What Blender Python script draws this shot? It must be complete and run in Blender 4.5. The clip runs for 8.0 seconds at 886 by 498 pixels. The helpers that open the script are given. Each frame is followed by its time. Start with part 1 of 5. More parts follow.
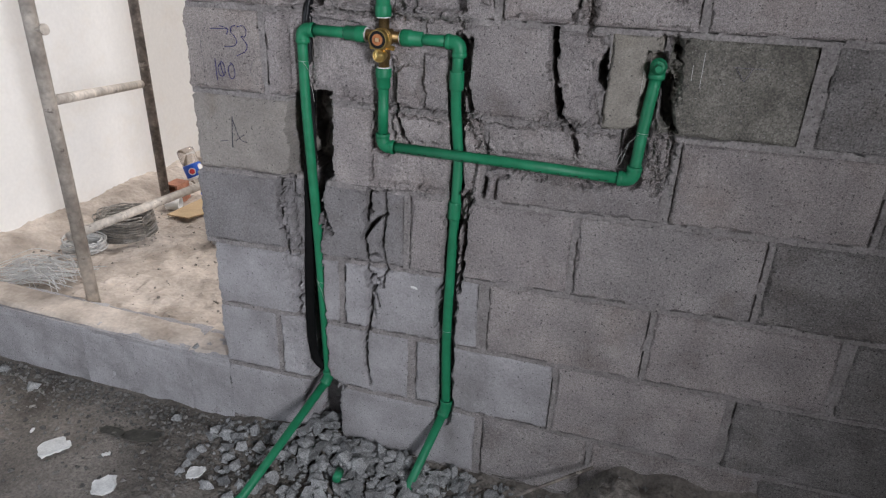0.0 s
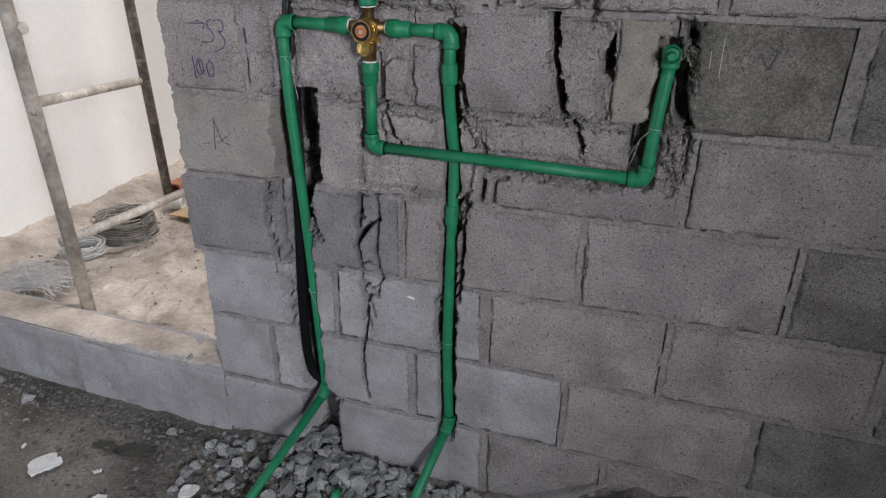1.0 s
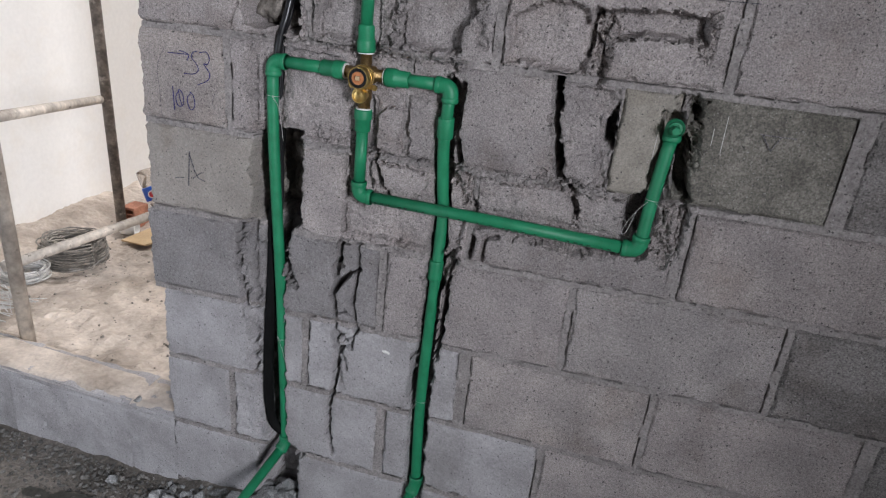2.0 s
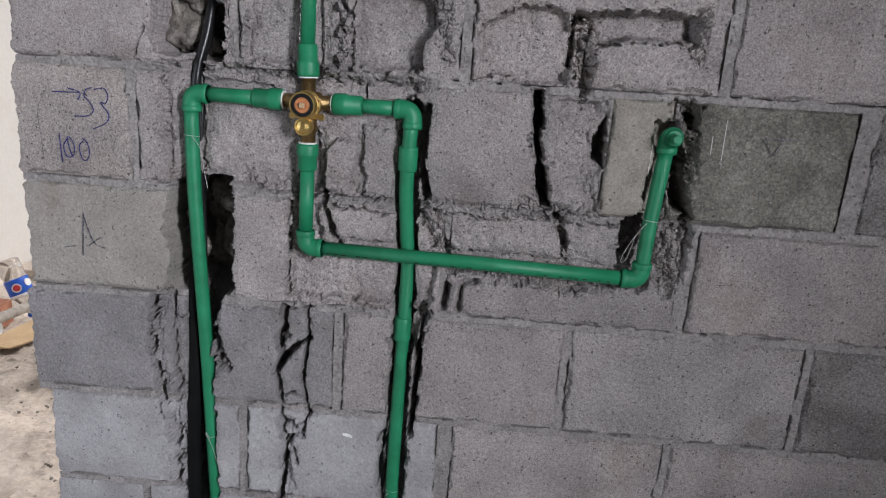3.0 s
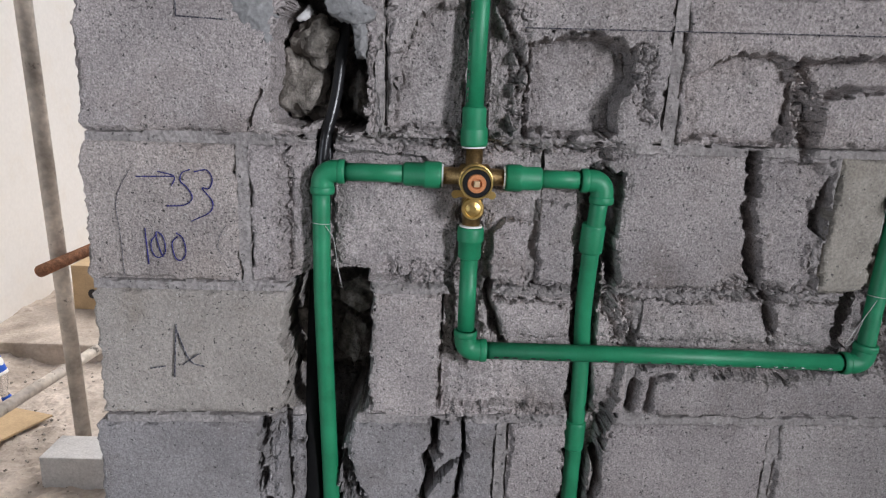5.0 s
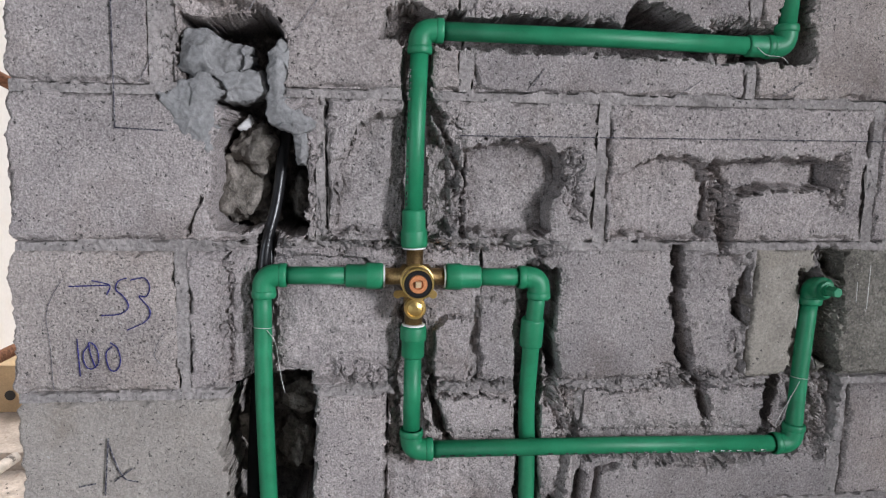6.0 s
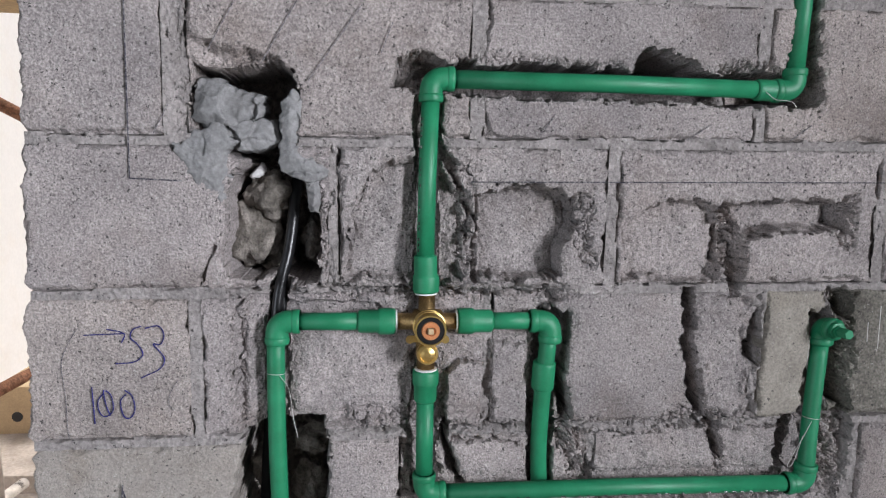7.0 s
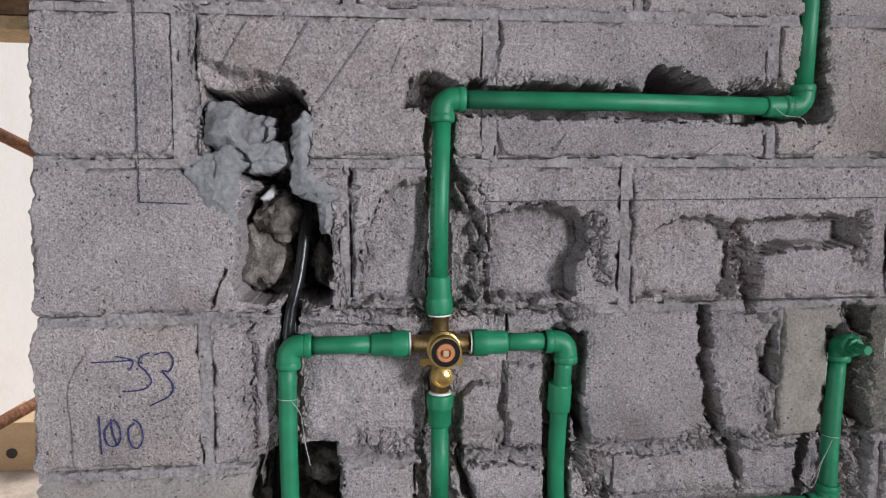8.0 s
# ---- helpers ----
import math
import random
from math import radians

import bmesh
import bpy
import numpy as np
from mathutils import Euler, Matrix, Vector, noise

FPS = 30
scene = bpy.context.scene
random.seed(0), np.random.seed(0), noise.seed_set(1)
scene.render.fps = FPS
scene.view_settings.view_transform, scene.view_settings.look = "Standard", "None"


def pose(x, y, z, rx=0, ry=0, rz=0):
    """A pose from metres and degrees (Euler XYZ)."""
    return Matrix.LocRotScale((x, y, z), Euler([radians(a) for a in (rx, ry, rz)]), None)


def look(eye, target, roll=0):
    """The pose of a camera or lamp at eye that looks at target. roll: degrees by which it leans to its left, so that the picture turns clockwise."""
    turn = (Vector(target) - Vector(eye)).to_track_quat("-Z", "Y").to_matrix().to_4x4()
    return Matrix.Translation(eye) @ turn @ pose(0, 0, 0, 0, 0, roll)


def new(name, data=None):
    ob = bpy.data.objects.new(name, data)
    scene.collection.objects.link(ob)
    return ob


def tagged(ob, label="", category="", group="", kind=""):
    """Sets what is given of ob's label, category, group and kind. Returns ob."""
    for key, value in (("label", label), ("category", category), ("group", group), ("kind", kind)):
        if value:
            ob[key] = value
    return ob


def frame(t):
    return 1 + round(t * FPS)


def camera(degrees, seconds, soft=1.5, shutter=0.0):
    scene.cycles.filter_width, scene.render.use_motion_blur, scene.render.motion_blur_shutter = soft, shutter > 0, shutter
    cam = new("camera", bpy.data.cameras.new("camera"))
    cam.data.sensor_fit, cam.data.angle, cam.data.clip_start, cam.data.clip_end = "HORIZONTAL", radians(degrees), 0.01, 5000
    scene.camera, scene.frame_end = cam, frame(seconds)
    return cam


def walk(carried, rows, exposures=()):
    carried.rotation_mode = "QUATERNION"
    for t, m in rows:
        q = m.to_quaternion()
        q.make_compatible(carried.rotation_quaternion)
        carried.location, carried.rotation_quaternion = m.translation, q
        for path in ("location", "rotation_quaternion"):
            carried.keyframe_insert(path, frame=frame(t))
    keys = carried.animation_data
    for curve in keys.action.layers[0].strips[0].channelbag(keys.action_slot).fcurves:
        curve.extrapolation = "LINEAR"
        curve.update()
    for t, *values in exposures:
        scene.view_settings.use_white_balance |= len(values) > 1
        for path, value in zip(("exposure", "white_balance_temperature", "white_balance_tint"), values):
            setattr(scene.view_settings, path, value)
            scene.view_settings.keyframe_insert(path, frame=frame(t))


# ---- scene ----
cam = camera(66.6, 8.0, soft=1.2)
PATH = [
    (0, (1.133, -1.436, 1.411), (0.588, 0.294, 0.568), 2.4),
    (0.5, (1.131, -1.376, 1.401), (0.582, 0.314, 0.482), 1.7),
    (1, (1.148, -1.289, 1.403), (0.543, 0.402, 0.522), 0.6),
    (1.5, (1.123, -1.27, 1.396), (0.486, 0.436, 0.57), 2.7),
    (1.7, (1.088, -1.267, 1.425), (0.524, 0.472, 0.614), 4.1),
    (2.8, (0.934, -1.149, 1.328), (0.596, 0.727, 0.723), 6.7),
    (3, (0.865, -1.116, 1.287), (0.691, 0.802, 0.746), 4.1),
    (3.5, (0.666, -1.072, 1.278), (0.539, 0.848, 0.731), 4.6),
    (4, (0.589, -0.941, 1.315), (0.457, 0.953, 0.686), 1.2),
    (4.5, (0.53, -0.921, 1.312), (0.447, 0.993, 0.736), 2.4),
    (5, (0.468, -0.905, 1.338), (0.502, 1.03, 0.831), 2.3),
    (5.2, (0.464, -0.909, 1.341), (0.573, 1.044, 0.927), 2.4),
    (6.5, (0.456, -0.915, 1.404), (0.675, 1.055, 1.136), 1.5),
    (7, (0.447, -0.911, 1.425), (0.652, 1.061, 1.165), 1.2),
    (7.5, (0.433, -0.897, 1.409), (0.62, 1.069, 1.091), 1.6),
    (8, (0.423, -0.9, 1.412), (0.644, 1.08, 1.238), 0.4),
]
EXPOSURES = [(0, -0.60, 6400, 10), (1.0, -0.68, 6400, 10), (1.7, -0.42, 6400, 10), (2.8, -0.44, 6400, 10), (3.3, -0.15, 6420, 10), (3.5, -0.30, 6420, 10), (4.0, -0.04, 6420, 10), (4.3, -0.18, 6420, 10),
             (4.5, -0.27, 6450, 10), (5.2, -0.26, 6450, 10), (6.3, 0.13, 6450, 10), (6.5, 0.28, 6450, 10), (7.0, 0.02, 6450, 10), (7.5, -0.22, 6450, 11), (8.0, -0.18, 6450, 11)]
walk(cam, [(t, look(eye, target, roll)) for t, eye, target, roll in PATH], EXPOSURES)

# ---- light ----
world = bpy.data.worlds.new("sky")
scene.world = world
world.use_nodes = True
wn = world.node_tree
sky = wn.nodes.new("ShaderNodeTexSky")
sky.sky_type, sky.sun_disc = "NISHITA", False
sky.sun_elevation, sky.sun_rotation = radians(52), radians(48)
sky.dust_density = 3.0
bgn = wn.nodes["Background"]
wn.links.new(sky.outputs[0], bgn.inputs[0])
bgn.inputs[1].default_value = 0.14

sun = bpy.data.lights.new("sun", "SUN")
sun.energy, sun.angle, sun.color = 2.85, radians(40), (1.0, 0.97, 0.94)
new("sun", sun).matrix_world = look((5.0, 6.0, 9.0), (-0.5, 1.5, 0.0))


def area(name, eye, target, w, h, power, color=(1, 1, 1)):
    lamp = bpy.data.lights.new(name, "AREA")
    lamp.shape, lamp.size, lamp.size_y, lamp.energy, lamp.color = "RECTANGLE", w, h, power, color
    new(name, lamp).matrix_world = look(eye, target)


# added lamps standing in for daylight: an assumed high window behind the camera and an assumed doorway at its side,
# both unseen
area("unseen_window_key", (2.83, -2.55, 1.85), (0.0, -2.55, 1.72), 0.7, 1.2, 375, (0.89, 0.912, 0.99))
area("unseen_door_fill", (-1.58, -1.7, 0.95), (0.2, 0, 0.4), 1.0, 1.9, 24, (0.80, 0.88, 1.0))


# ---- materials ----
def material(name, base, rough=0.9, metal=0.0, vary=0.12, scale=8.0, grain=180.0, grain_amount=0.35, bump=0.3,
             bump_dist=0.003, tint=None, island=0.0, spots=None, coat=0.0, shades=None, stain=None, pores=None):
    m = bpy.data.materials.new(name)
    m.use_nodes = True
    nt = m.node_tree
    n, ln = nt.nodes, nt.links
    bs = n["Principled BSDF"]
    bs.inputs["Roughness"].default_value, bs.inputs["Metallic"].default_value = rough, metal
    bs.inputs["Coat Weight"].default_value = coat
    geo = n.new("ShaderNodeNewGeometry")
    big = n.new("ShaderNodeTexNoise")
    big.inputs["Scale"].default_value, big.inputs["Detail"].default_value = scale, 5
    fine = n.new("ShaderNodeTexNoise")
    fine.inputs["Scale"].default_value, fine.inputs["Detail"].default_value = grain, 3
    info = n.new("ShaderNodeObjectInfo")
    shift = n.new("ShaderNodeVectorMath")
    shift.operation = "MULTIPLY_ADD"
    comb = n.new("ShaderNodeCombineXYZ")
    ln.new(info.outputs["Random"], comb.inputs[0])
    ln.new(info.outputs["Random"], comb.inputs[2])
    shift.inputs[1].default_value = (9, 9, 9)
    ln.new(comb.outputs[0], shift.inputs[0])
    ln.new(geo.outputs["Position"], shift.inputs[2])
    for tex in (big, fine):
        ln.new(shift.outputs[0], tex.inputs["Vector"])

    def scaled(col, f):
        return (*[min(1.0, c * f) for c in col], 1)
    ramp = n.new("ShaderNodeValToRGB")
    ramp.color_ramp.elements[0].position, ramp.color_ramp.elements[1].position = 0.3, 0.72
    ramp.color_ramp.elements[0].color = scaled(base, 1 - vary)
    ramp.color_ramp.elements[1].color = scaled(tint or base, 1 + vary)
    ln.new(big.outputs[0], ramp.inputs[0])
    grey = n.new("ShaderNodeMapRange")
    grey.inputs[1].default_value, grey.inputs[2].default_value = 0.3, 0.7
    grey.inputs[3].default_value, grey.inputs[4].default_value = 1 - grain_amount, 1 + grain_amount
    ln.new(fine.outputs[0], grey.inputs[0])
    mul = n.new("ShaderNodeMix")
    mul.data_type, mul.blend_type = "RGBA", "MULTIPLY"
    mul.inputs[0].default_value = 1
    ln.new(ramp.outputs[0], mul.inputs[6])
    ln.new(grey.outputs[0], mul.inputs[7])
    colour = mul.outputs[2]
    mid = n.new("ShaderNodeTexNoise")
    mid.inputs["Scale"].default_value, mid.inputs["Detail"].default_value = grain * 0.4, 5
    mid.inputs["Roughness"].default_value = 0.65
    ln.new(shift.outputs[0], mid.inputs["Vector"])
    mg = n.new("ShaderNodeMapRange")
    mg.inputs[1].default_value, mg.inputs[2].default_value = 0.32, 0.68
    mg.inputs[3].default_value, mg.inputs[4].default_value = 1 - grain_amount * 0.55, 1 + grain_amount * 0.55
    ln.new(mid.outputs[0], mg.inputs[0])
    mulm = n.new("ShaderNodeMix")
    mulm.data_type, mulm.blend_type = "RGBA", "MULTIPLY"
    mulm.inputs[0].default_value = 1
    ln.new(colour, mulm.inputs[6])
    ln.new(mg.outputs[0], mulm.inputs[7])
    colour = mulm.outputs[2]
    if stain:
        st = n.new("ShaderNodeTexNoise")
        st.inputs["Scale"].default_value, st.inputs["Detail"].default_value, st.inputs["Roughness"].default_value = 6.5, 6, 0.62
        ln.new(shift.outputs[0], st.inputs["Vector"])
        sm = n.new("ShaderNodeMapRange")
        sm.inputs[1].default_value, sm.inputs[2].default_value, sm.inputs[4].default_value = 0.52, 0.72, 0.75
        ln.new(st.outputs[0], sm.inputs[0])
        mst = n.new("ShaderNodeMix")
        mst.data_type, mst.blend_type = "RGBA", "MULTIPLY"
        ln.new(sm.outputs[0], mst.inputs[0])
        ln.new(colour, mst.inputs[6])
        mst.inputs[7].default_value = (*stain, 1)
        colour = mst.outputs[2]
    if island:
        per = n.new("ShaderNodeMapRange")
        per.inputs[3].default_value, per.inputs[4].default_value = 1 - island, 1 + island
        ln.new(info.outputs["Random"] if island < 0.2 else geo.outputs["Random Per Island"], per.inputs[0])
        mul2 = n.new("ShaderNodeMix")
        mul2.data_type, mul2.blend_type = "RGBA", "MULTIPLY"
        mul2.inputs[0].default_value = 1
        ln.new(colour, mul2.inputs[6])
        ln.new(per.outputs[0], mul2.inputs[7])
        colour = mul2.outputs[2]
    if shades:
        pick = n.new("ShaderNodeValToRGB")
        pick.color_ramp.elements[0].color, pick.color_ramp.elements[1].color = (*shades[0], 1), (*shades[-1], 1)
        for q, col in enumerate(shades[1:-1]):
            pick.color_ramp.elements.new((q + 1) / (len(shades) - 1)).color = (*col, 1)
        ln.new(info.outputs["Random"], pick.inputs[0])
        mul3 = n.new("ShaderNodeMix")
        mul3.data_type, mul3.blend_type = "RGBA", "MULTIPLY"
        mul3.inputs[0].default_value = 1
        ln.new(colour, mul3.inputs[6])
        ln.new(pick.outputs[0], mul3.inputs[7])
        colour = mul3.outputs[2]
    height = fine.outputs[0]
    both = n.new("ShaderNodeMath")
    both.operation = "MULTIPLY_ADD"
    both.inputs[1].default_value = 1.6
    ln.new(mid.outputs[0], both.inputs[0])
    ln.new(fine.outputs[0], both.inputs[2])
    height = both.outputs[0]
    if spots:
        pits = n.new("ShaderNodeTexNoise")
        pits.inputs["Scale"].default_value, pits.inputs["Detail"].default_value, pits.inputs["Roughness"].default_value = spots[0], 6, 0.74
        ln.new(shift.outputs[0], pits.inputs["Vector"])
        cut_ = n.new("ShaderNodeMapRange")
        cut_.inputs[1].default_value, cut_.inputs[2].default_value = spots[1], spots[1] + 0.07
        ln.new(pits.outputs[0], cut_.inputs[0])
        mix = n.new("ShaderNodeMix")
        mix.data_type = "RGBA"
        ln.new(cut_.outputs[0], mix.inputs[0])
        ln.new(colour, mix.inputs[6])
        mix.inputs[7].default_value = (*spots[2], 1)
        colour = mix.outputs[2]
        low = n.new("ShaderNodeMath")
        low.operation = "MULTIPLY_ADD"
        low.inputs[1].default_value = -1.6
        ln.new(cut_.outputs[0], low.inputs[0])
        ln.new(height, low.inputs[2])
        height = low.outputs[0]
    if pores:
        # crisp small holes of many sizes, and pale grains of aggregate
        warp = n.new("ShaderNodeTexNoise")
        warp.inputs["Scale"].default_value, warp.inputs["Detail"].default_value = 330, 3
        ln.new(shift.outputs[0], warp.inputs["Vector"])
        bent = n.new("ShaderNodeVectorMath")
        bent.operation = "MULTIPLY_ADD"
        bent.inputs[1].default_value = (0.010, 0.010, 0.010)
        ln.new(warp.outputs["Color"], bent.inputs[0])
        ln.new(shift.outputs[0], bent.inputs[2])
        for size, share, col, sink in ((pores[0], pores[1], (0.045, 0.042, 0.04), -2.0), (pores[0] * 1.9, pores[1] * 1.25, (0.075, 0.07, 0.066), -1.2),
                                       (pores[0] * 1.2, pores[1] * 1.1, (0.56, 0.54, 0.51), 0.6)):
            cell = n.new("ShaderNodeTexVoronoi")
            cell.inputs["Scale"].default_value = size
            ln.new(bent.outputs[0], cell.inputs["Vector"])
            chan = n.new("ShaderNodeSeparateColor")
            ln.new(cell.outputs["Color"], chan.inputs[0])
            rad = n.new("ShaderNodeMapRange")
            rad.inputs[1].default_value, rad.inputs[2].default_value = 1 - share, 1.0
            rad.inputs[3].default_value, rad.inputs[4].default_value = -0.12, 0.40
            ln.new(chan.outputs[0], rad.inputs[0])
            gap = n.new("ShaderNodeMath")
            gap.operation = "SUBTRACT"
            ln.new(rad.outputs[0], gap.inputs[0])
            ln.new(cell.outputs["Distance"], gap.inputs[1])
            hole = n.new("ShaderNodeMapRange")
            hole.inputs[1].default_value, hole.inputs[2].default_value = 0.0, 0.12
            hole.inputs[4].default_value = 0.9 if sink < 0 else 0.45
            ln.new(gap.outputs[0], hole.inputs[0])
            dot = n.new("ShaderNodeMix")
            dot.data_type = "RGBA"
            ln.new(hole.outputs[0], dot.inputs[0])
            ln.new(colour, dot.inputs[6])
            dot.inputs[7].default_value = (*col, 1)
            colour = dot.outputs[2]
            dip = n.new("ShaderNodeMath")
            dip.operation = "MULTIPLY_ADD"
            dip.inputs[1].default_value = sink
            ln.new(hole.outputs[0], dip.inputs[0])
            ln.new(height, dip.inputs[2])
            height = dip.outputs[0]
    ln.new(colour, bs.inputs["Base Color"])
    bp = n.new("ShaderNodeBump")
    bp.inputs["Strength"].default_value, bp.inputs["Distance"].default_value = bump, bump_dist
    ln.new(height, bp.inputs["Height"])
    ln.new(bp.outputs[0], bs.inputs["Normal"])
    return m


M_BLOCK = material("concrete_block", (0.330, 0.301, 0.293), 0.95, vary=0.2, scale=9, grain=360, grain_amount=0.36, pores=(175, 0.52),
                   bump=0.8, bump_dist=0.003, tint=(0.350, 0.318, 0.303), spots=(95, 0.63, (0.10, 0.094, 0.09)), stain=(0.66, 0.61, 0.57),
                   shades=[(1.0, 1.0, 1.0), (0.89, 0.875, 0.88), (1.03, 0.99, 0.96), (0.95, 0.93, 0.94), (1.08, 1.06, 1.05), (0.98, 0.945, 0.91)])
M_OLD = material("weathered_block", (0.155, 0.143, 0.120), 0.95, vary=0.3, scale=14, grain=300, grain_amount=0.4,
                 bump=0.7, bump_dist=0.003, tint=(0.20, 0.186, 0.16), spots=(200, 0.65, (0.05, 0.05, 0.05)), pores=(190, 0.3))
M_DARKBLOCK = material("dark_grey_block", (0.268, 0.250, 0.248), 0.95, vary=0.2, scale=9, grain=380, grain_amount=0.24, bump=0.8, bump_dist=0.003,
                       spots=(85, 0.64, (0.08, 0.075, 0.073)), pores=(190, 0.38), stain=(0.7, 0.65, 0.61))
# darkened version of M_BLOCK: paints in the wall's brightness fall-off to the right
M_DIMMED = material("dimmed_grey_block", (0.200, 0.184, 0.174), 0.95, vary=0.28, scale=11, grain=280, grain_amount=0.42, bump=0.8, bump_dist=0.003,
                   spots=(85, 0.62, (0.07, 0.066, 0.064)), pores=(170, 0.46), stain=(0.66, 0.6, 0.55), tint=(0.225, 0.208, 0.198))
M_WARMBLOCK = material("pale_warm_block", (0.335, 0.302, 0.272), 0.95, vary=0.2, scale=7, grain=380, grain_amount=0.18, bump=0.7, bump_dist=0.003,
                       spots=(85, 0.65, (0.11, 0.1, 0.094)), pores=(190, 0.34), stain=(0.72, 0.67, 0.6))
M_OLIVE = material("olive_stained_block", (0.262, 0.238, 0.205), 0.95, vary=0.18, scale=14, grain=300, grain_amount=0.2, bump=0.4,
                   tint=(0.31, 0.28, 0.24), pores=(190, 0.2), stain=(0.75, 0.72, 0.66))
M_MORTAR = material("mortar", (0.282, 0.257, 0.246), 0.95, vary=0.22, scale=16, grain=220, grain_amount=0.25, bump=0.7,
                    bump_dist=0.004, spots=(140, 0.66, (0.06, 0.06, 0.058)), pores=(170, 0.4))
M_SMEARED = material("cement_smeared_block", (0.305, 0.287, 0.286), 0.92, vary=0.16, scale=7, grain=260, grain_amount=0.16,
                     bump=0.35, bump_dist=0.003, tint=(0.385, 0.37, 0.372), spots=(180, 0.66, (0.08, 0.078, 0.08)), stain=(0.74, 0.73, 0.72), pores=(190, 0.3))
M_PALEBLOCK = material("pale_block", (0.50, 0.49, 0.48), 0.92, vary=0.12, scale=12, grain=160, grain_amount=0.12, bump=0.3)
M_CEMENT = material("fresh_cement", (0.225, 0.222, 0.22), 0.85, vary=0.2, scale=18, grain=180, grain_amount=0.18, bump=0.5, stain=(0.7, 0.68, 0.66))
M_RUBBLE = material("broken_concrete", (0.27, 0.27, 0.265), 0.95, vary=0.25, scale=20, grain=260, grain_amount=0.35,
                    bump=0.6, bump_dist=0.004, island=0.35)
M_GRIT = material("soiled_grit", (0.15, 0.142, 0.13), 0.95, vary=0.3, scale=30, grain=260, grain_amount=0.3, bump=0.5, island=0.5)
M_LUMP = material("brown_mortar_lump", (0.17, 0.15, 0.125), 0.95, vary=0.4, scale=35, grain=220, grain_amount=0.3, bump=0.7,
                  bump_dist=0.005, tint=(0.24, 0.215, 0.19))
M_EARTH = material("dusty_ground", (0.150, 0.130, 0.110), 0.97, vary=0.4, scale=5, grain=130, grain_amount=0.26, bump=0.8,
                   bump_dist=0.008, tint=(0.20, 0.178, 0.155), spots=(60, 0.62, (0.08, 0.075, 0.07)))
M_SAND = material("sandy_floor", (0.40, 0.335, 0.275), 0.97, vary=0.3, scale=5, grain=70, grain_amount=0.12, bump=0.6,
                  bump_dist=0.006, tint=(0.51, 0.445, 0.385), spots=(22, 0.66, (0.25, 0.19, 0.14)))
M_PLASTER = material("cream_plaster", (0.80, 0.775, 0.735), 0.9, vary=0.02, scale=2, grain=60, grain_amount=0.025, bump=0.1, stain=(0.97, 0.945, 0.91))
# even grey for the unseen room, kept dark to limit bounced light
M_ROOM = material("unseen_room_grey", (0.09, 0.088, 0.086), 0.95, vary=0.15, scale=3, grain=60, grain_amount=0.15, bump=0.2)
M_GREEN = material("green_plastic", (0.008, 0.185, 0.078), 0.5, vary=0.12, scale=30, grain=500, grain_amount=0.06,
                   bump=0.03, bump_dist=0.001, tint=(0.014, 0.21, 0.095))
M_BRASS = material("brass", (0.70, 0.49, 0.18), 0.36, metal=1.0, vary=0.15, scale=60, grain=500, grain_amount=0.08, bump=0.1)
M_BRONZE = material("dull_brass", (0.30, 0.20, 0.09), 0.45, metal=1.0, vary=0.25, scale=70, grain=400, grain_amount=0.2, bump=0.2)
M_COPPER = material("copper_orange", (0.55, 0.22, 0.09), 0.5, metal=0.3, vary=0.2, scale=90, grain=400, grain_amount=0.1, bump=0.1)
M_BLACK = material("black_plastic", (0.010, 0.010, 0.011), 0.3, vary=0.3, scale=40, grain=300, grain_amount=0.2, bump=0.1)
M_CONDUIT = material("dull_black_plastic", (0.004, 0.004, 0.004), 0.75, vary=0.3, scale=40, grain=300, grain_amount=0.2, bump=0.1)
M_CONDUIT.node_tree.nodes["Principled BSDF"].inputs["Specular IOR Level"].default_value = 0.15
M_WHITE = material("white_plastic", (0.78, 0.77, 0.74), 0.6, vary=0.06, scale=40, grain=300, grain_amount=0.05, bump=0.05)
M_PAPER = material("white_flake", (0.74, 0.73, 0.70), 0.9, vary=0.12, scale=30, grain=200, grain_amount=0.1, bump=0.3)
M_STEEL = material("painted_scaffold_tube", (0.40, 0.35, 0.30), 0.6, metal=0.1, vary=0.3, scale=9, grain=60, grain_amount=0.2,
                   bump=0.3, tint=(0.50, 0.45, 0.39), spots=(16, 0.6, (0.10, 0.08, 0.065)))
M_DARKTUBE = material("rust_dark_tube", (0.11, 0.09, 0.075), 0.65, metal=0.2, vary=0.4, scale=14, grain=70, grain_amount=0.3,
                      bump=0.3, tint=(0.22, 0.19, 0.165), spots=(20, 0.58, (0.40, 0.36, 0.31)))
M_MUD = material("damp_mud", (0.055, 0.052, 0.042), 0.6, vary=0.3, scale=20, grain=90, grain_amount=0.3, bump=0.5)
M_RUST = material("rusty_steel", (0.28, 0.13, 0.07), 0.85, metal=0.2, vary=0.35, scale=50, grain=200, grain_amount=0.3, bump=0.4)
M_WIRE = material("binding_wire", (0.20, 0.185, 0.165), 0.5, metal=0.6, vary=0.35, scale=30, grain=200, grain_amount=0.2,
                  bump=0.1, island=0.45)
M_BRIGHTWIRE = material("bright_wire", (0.52, 0.51, 0.49), 0.45, metal=0.15, vary=0.2, scale=40, grain=200, grain_amount=0.1, bump=0.1)
M_BRICK = material("red_clay", (0.42, 0.19, 0.12), 0.9, vary=0.2, scale=30, grain=200, grain_amount=0.2, bump=0.3)
M_CARD = material("cardboard", (0.50, 0.36, 0.21), 0.9, vary=0.12, scale=12, grain=150, grain_amount=0.08, bump=0.1)
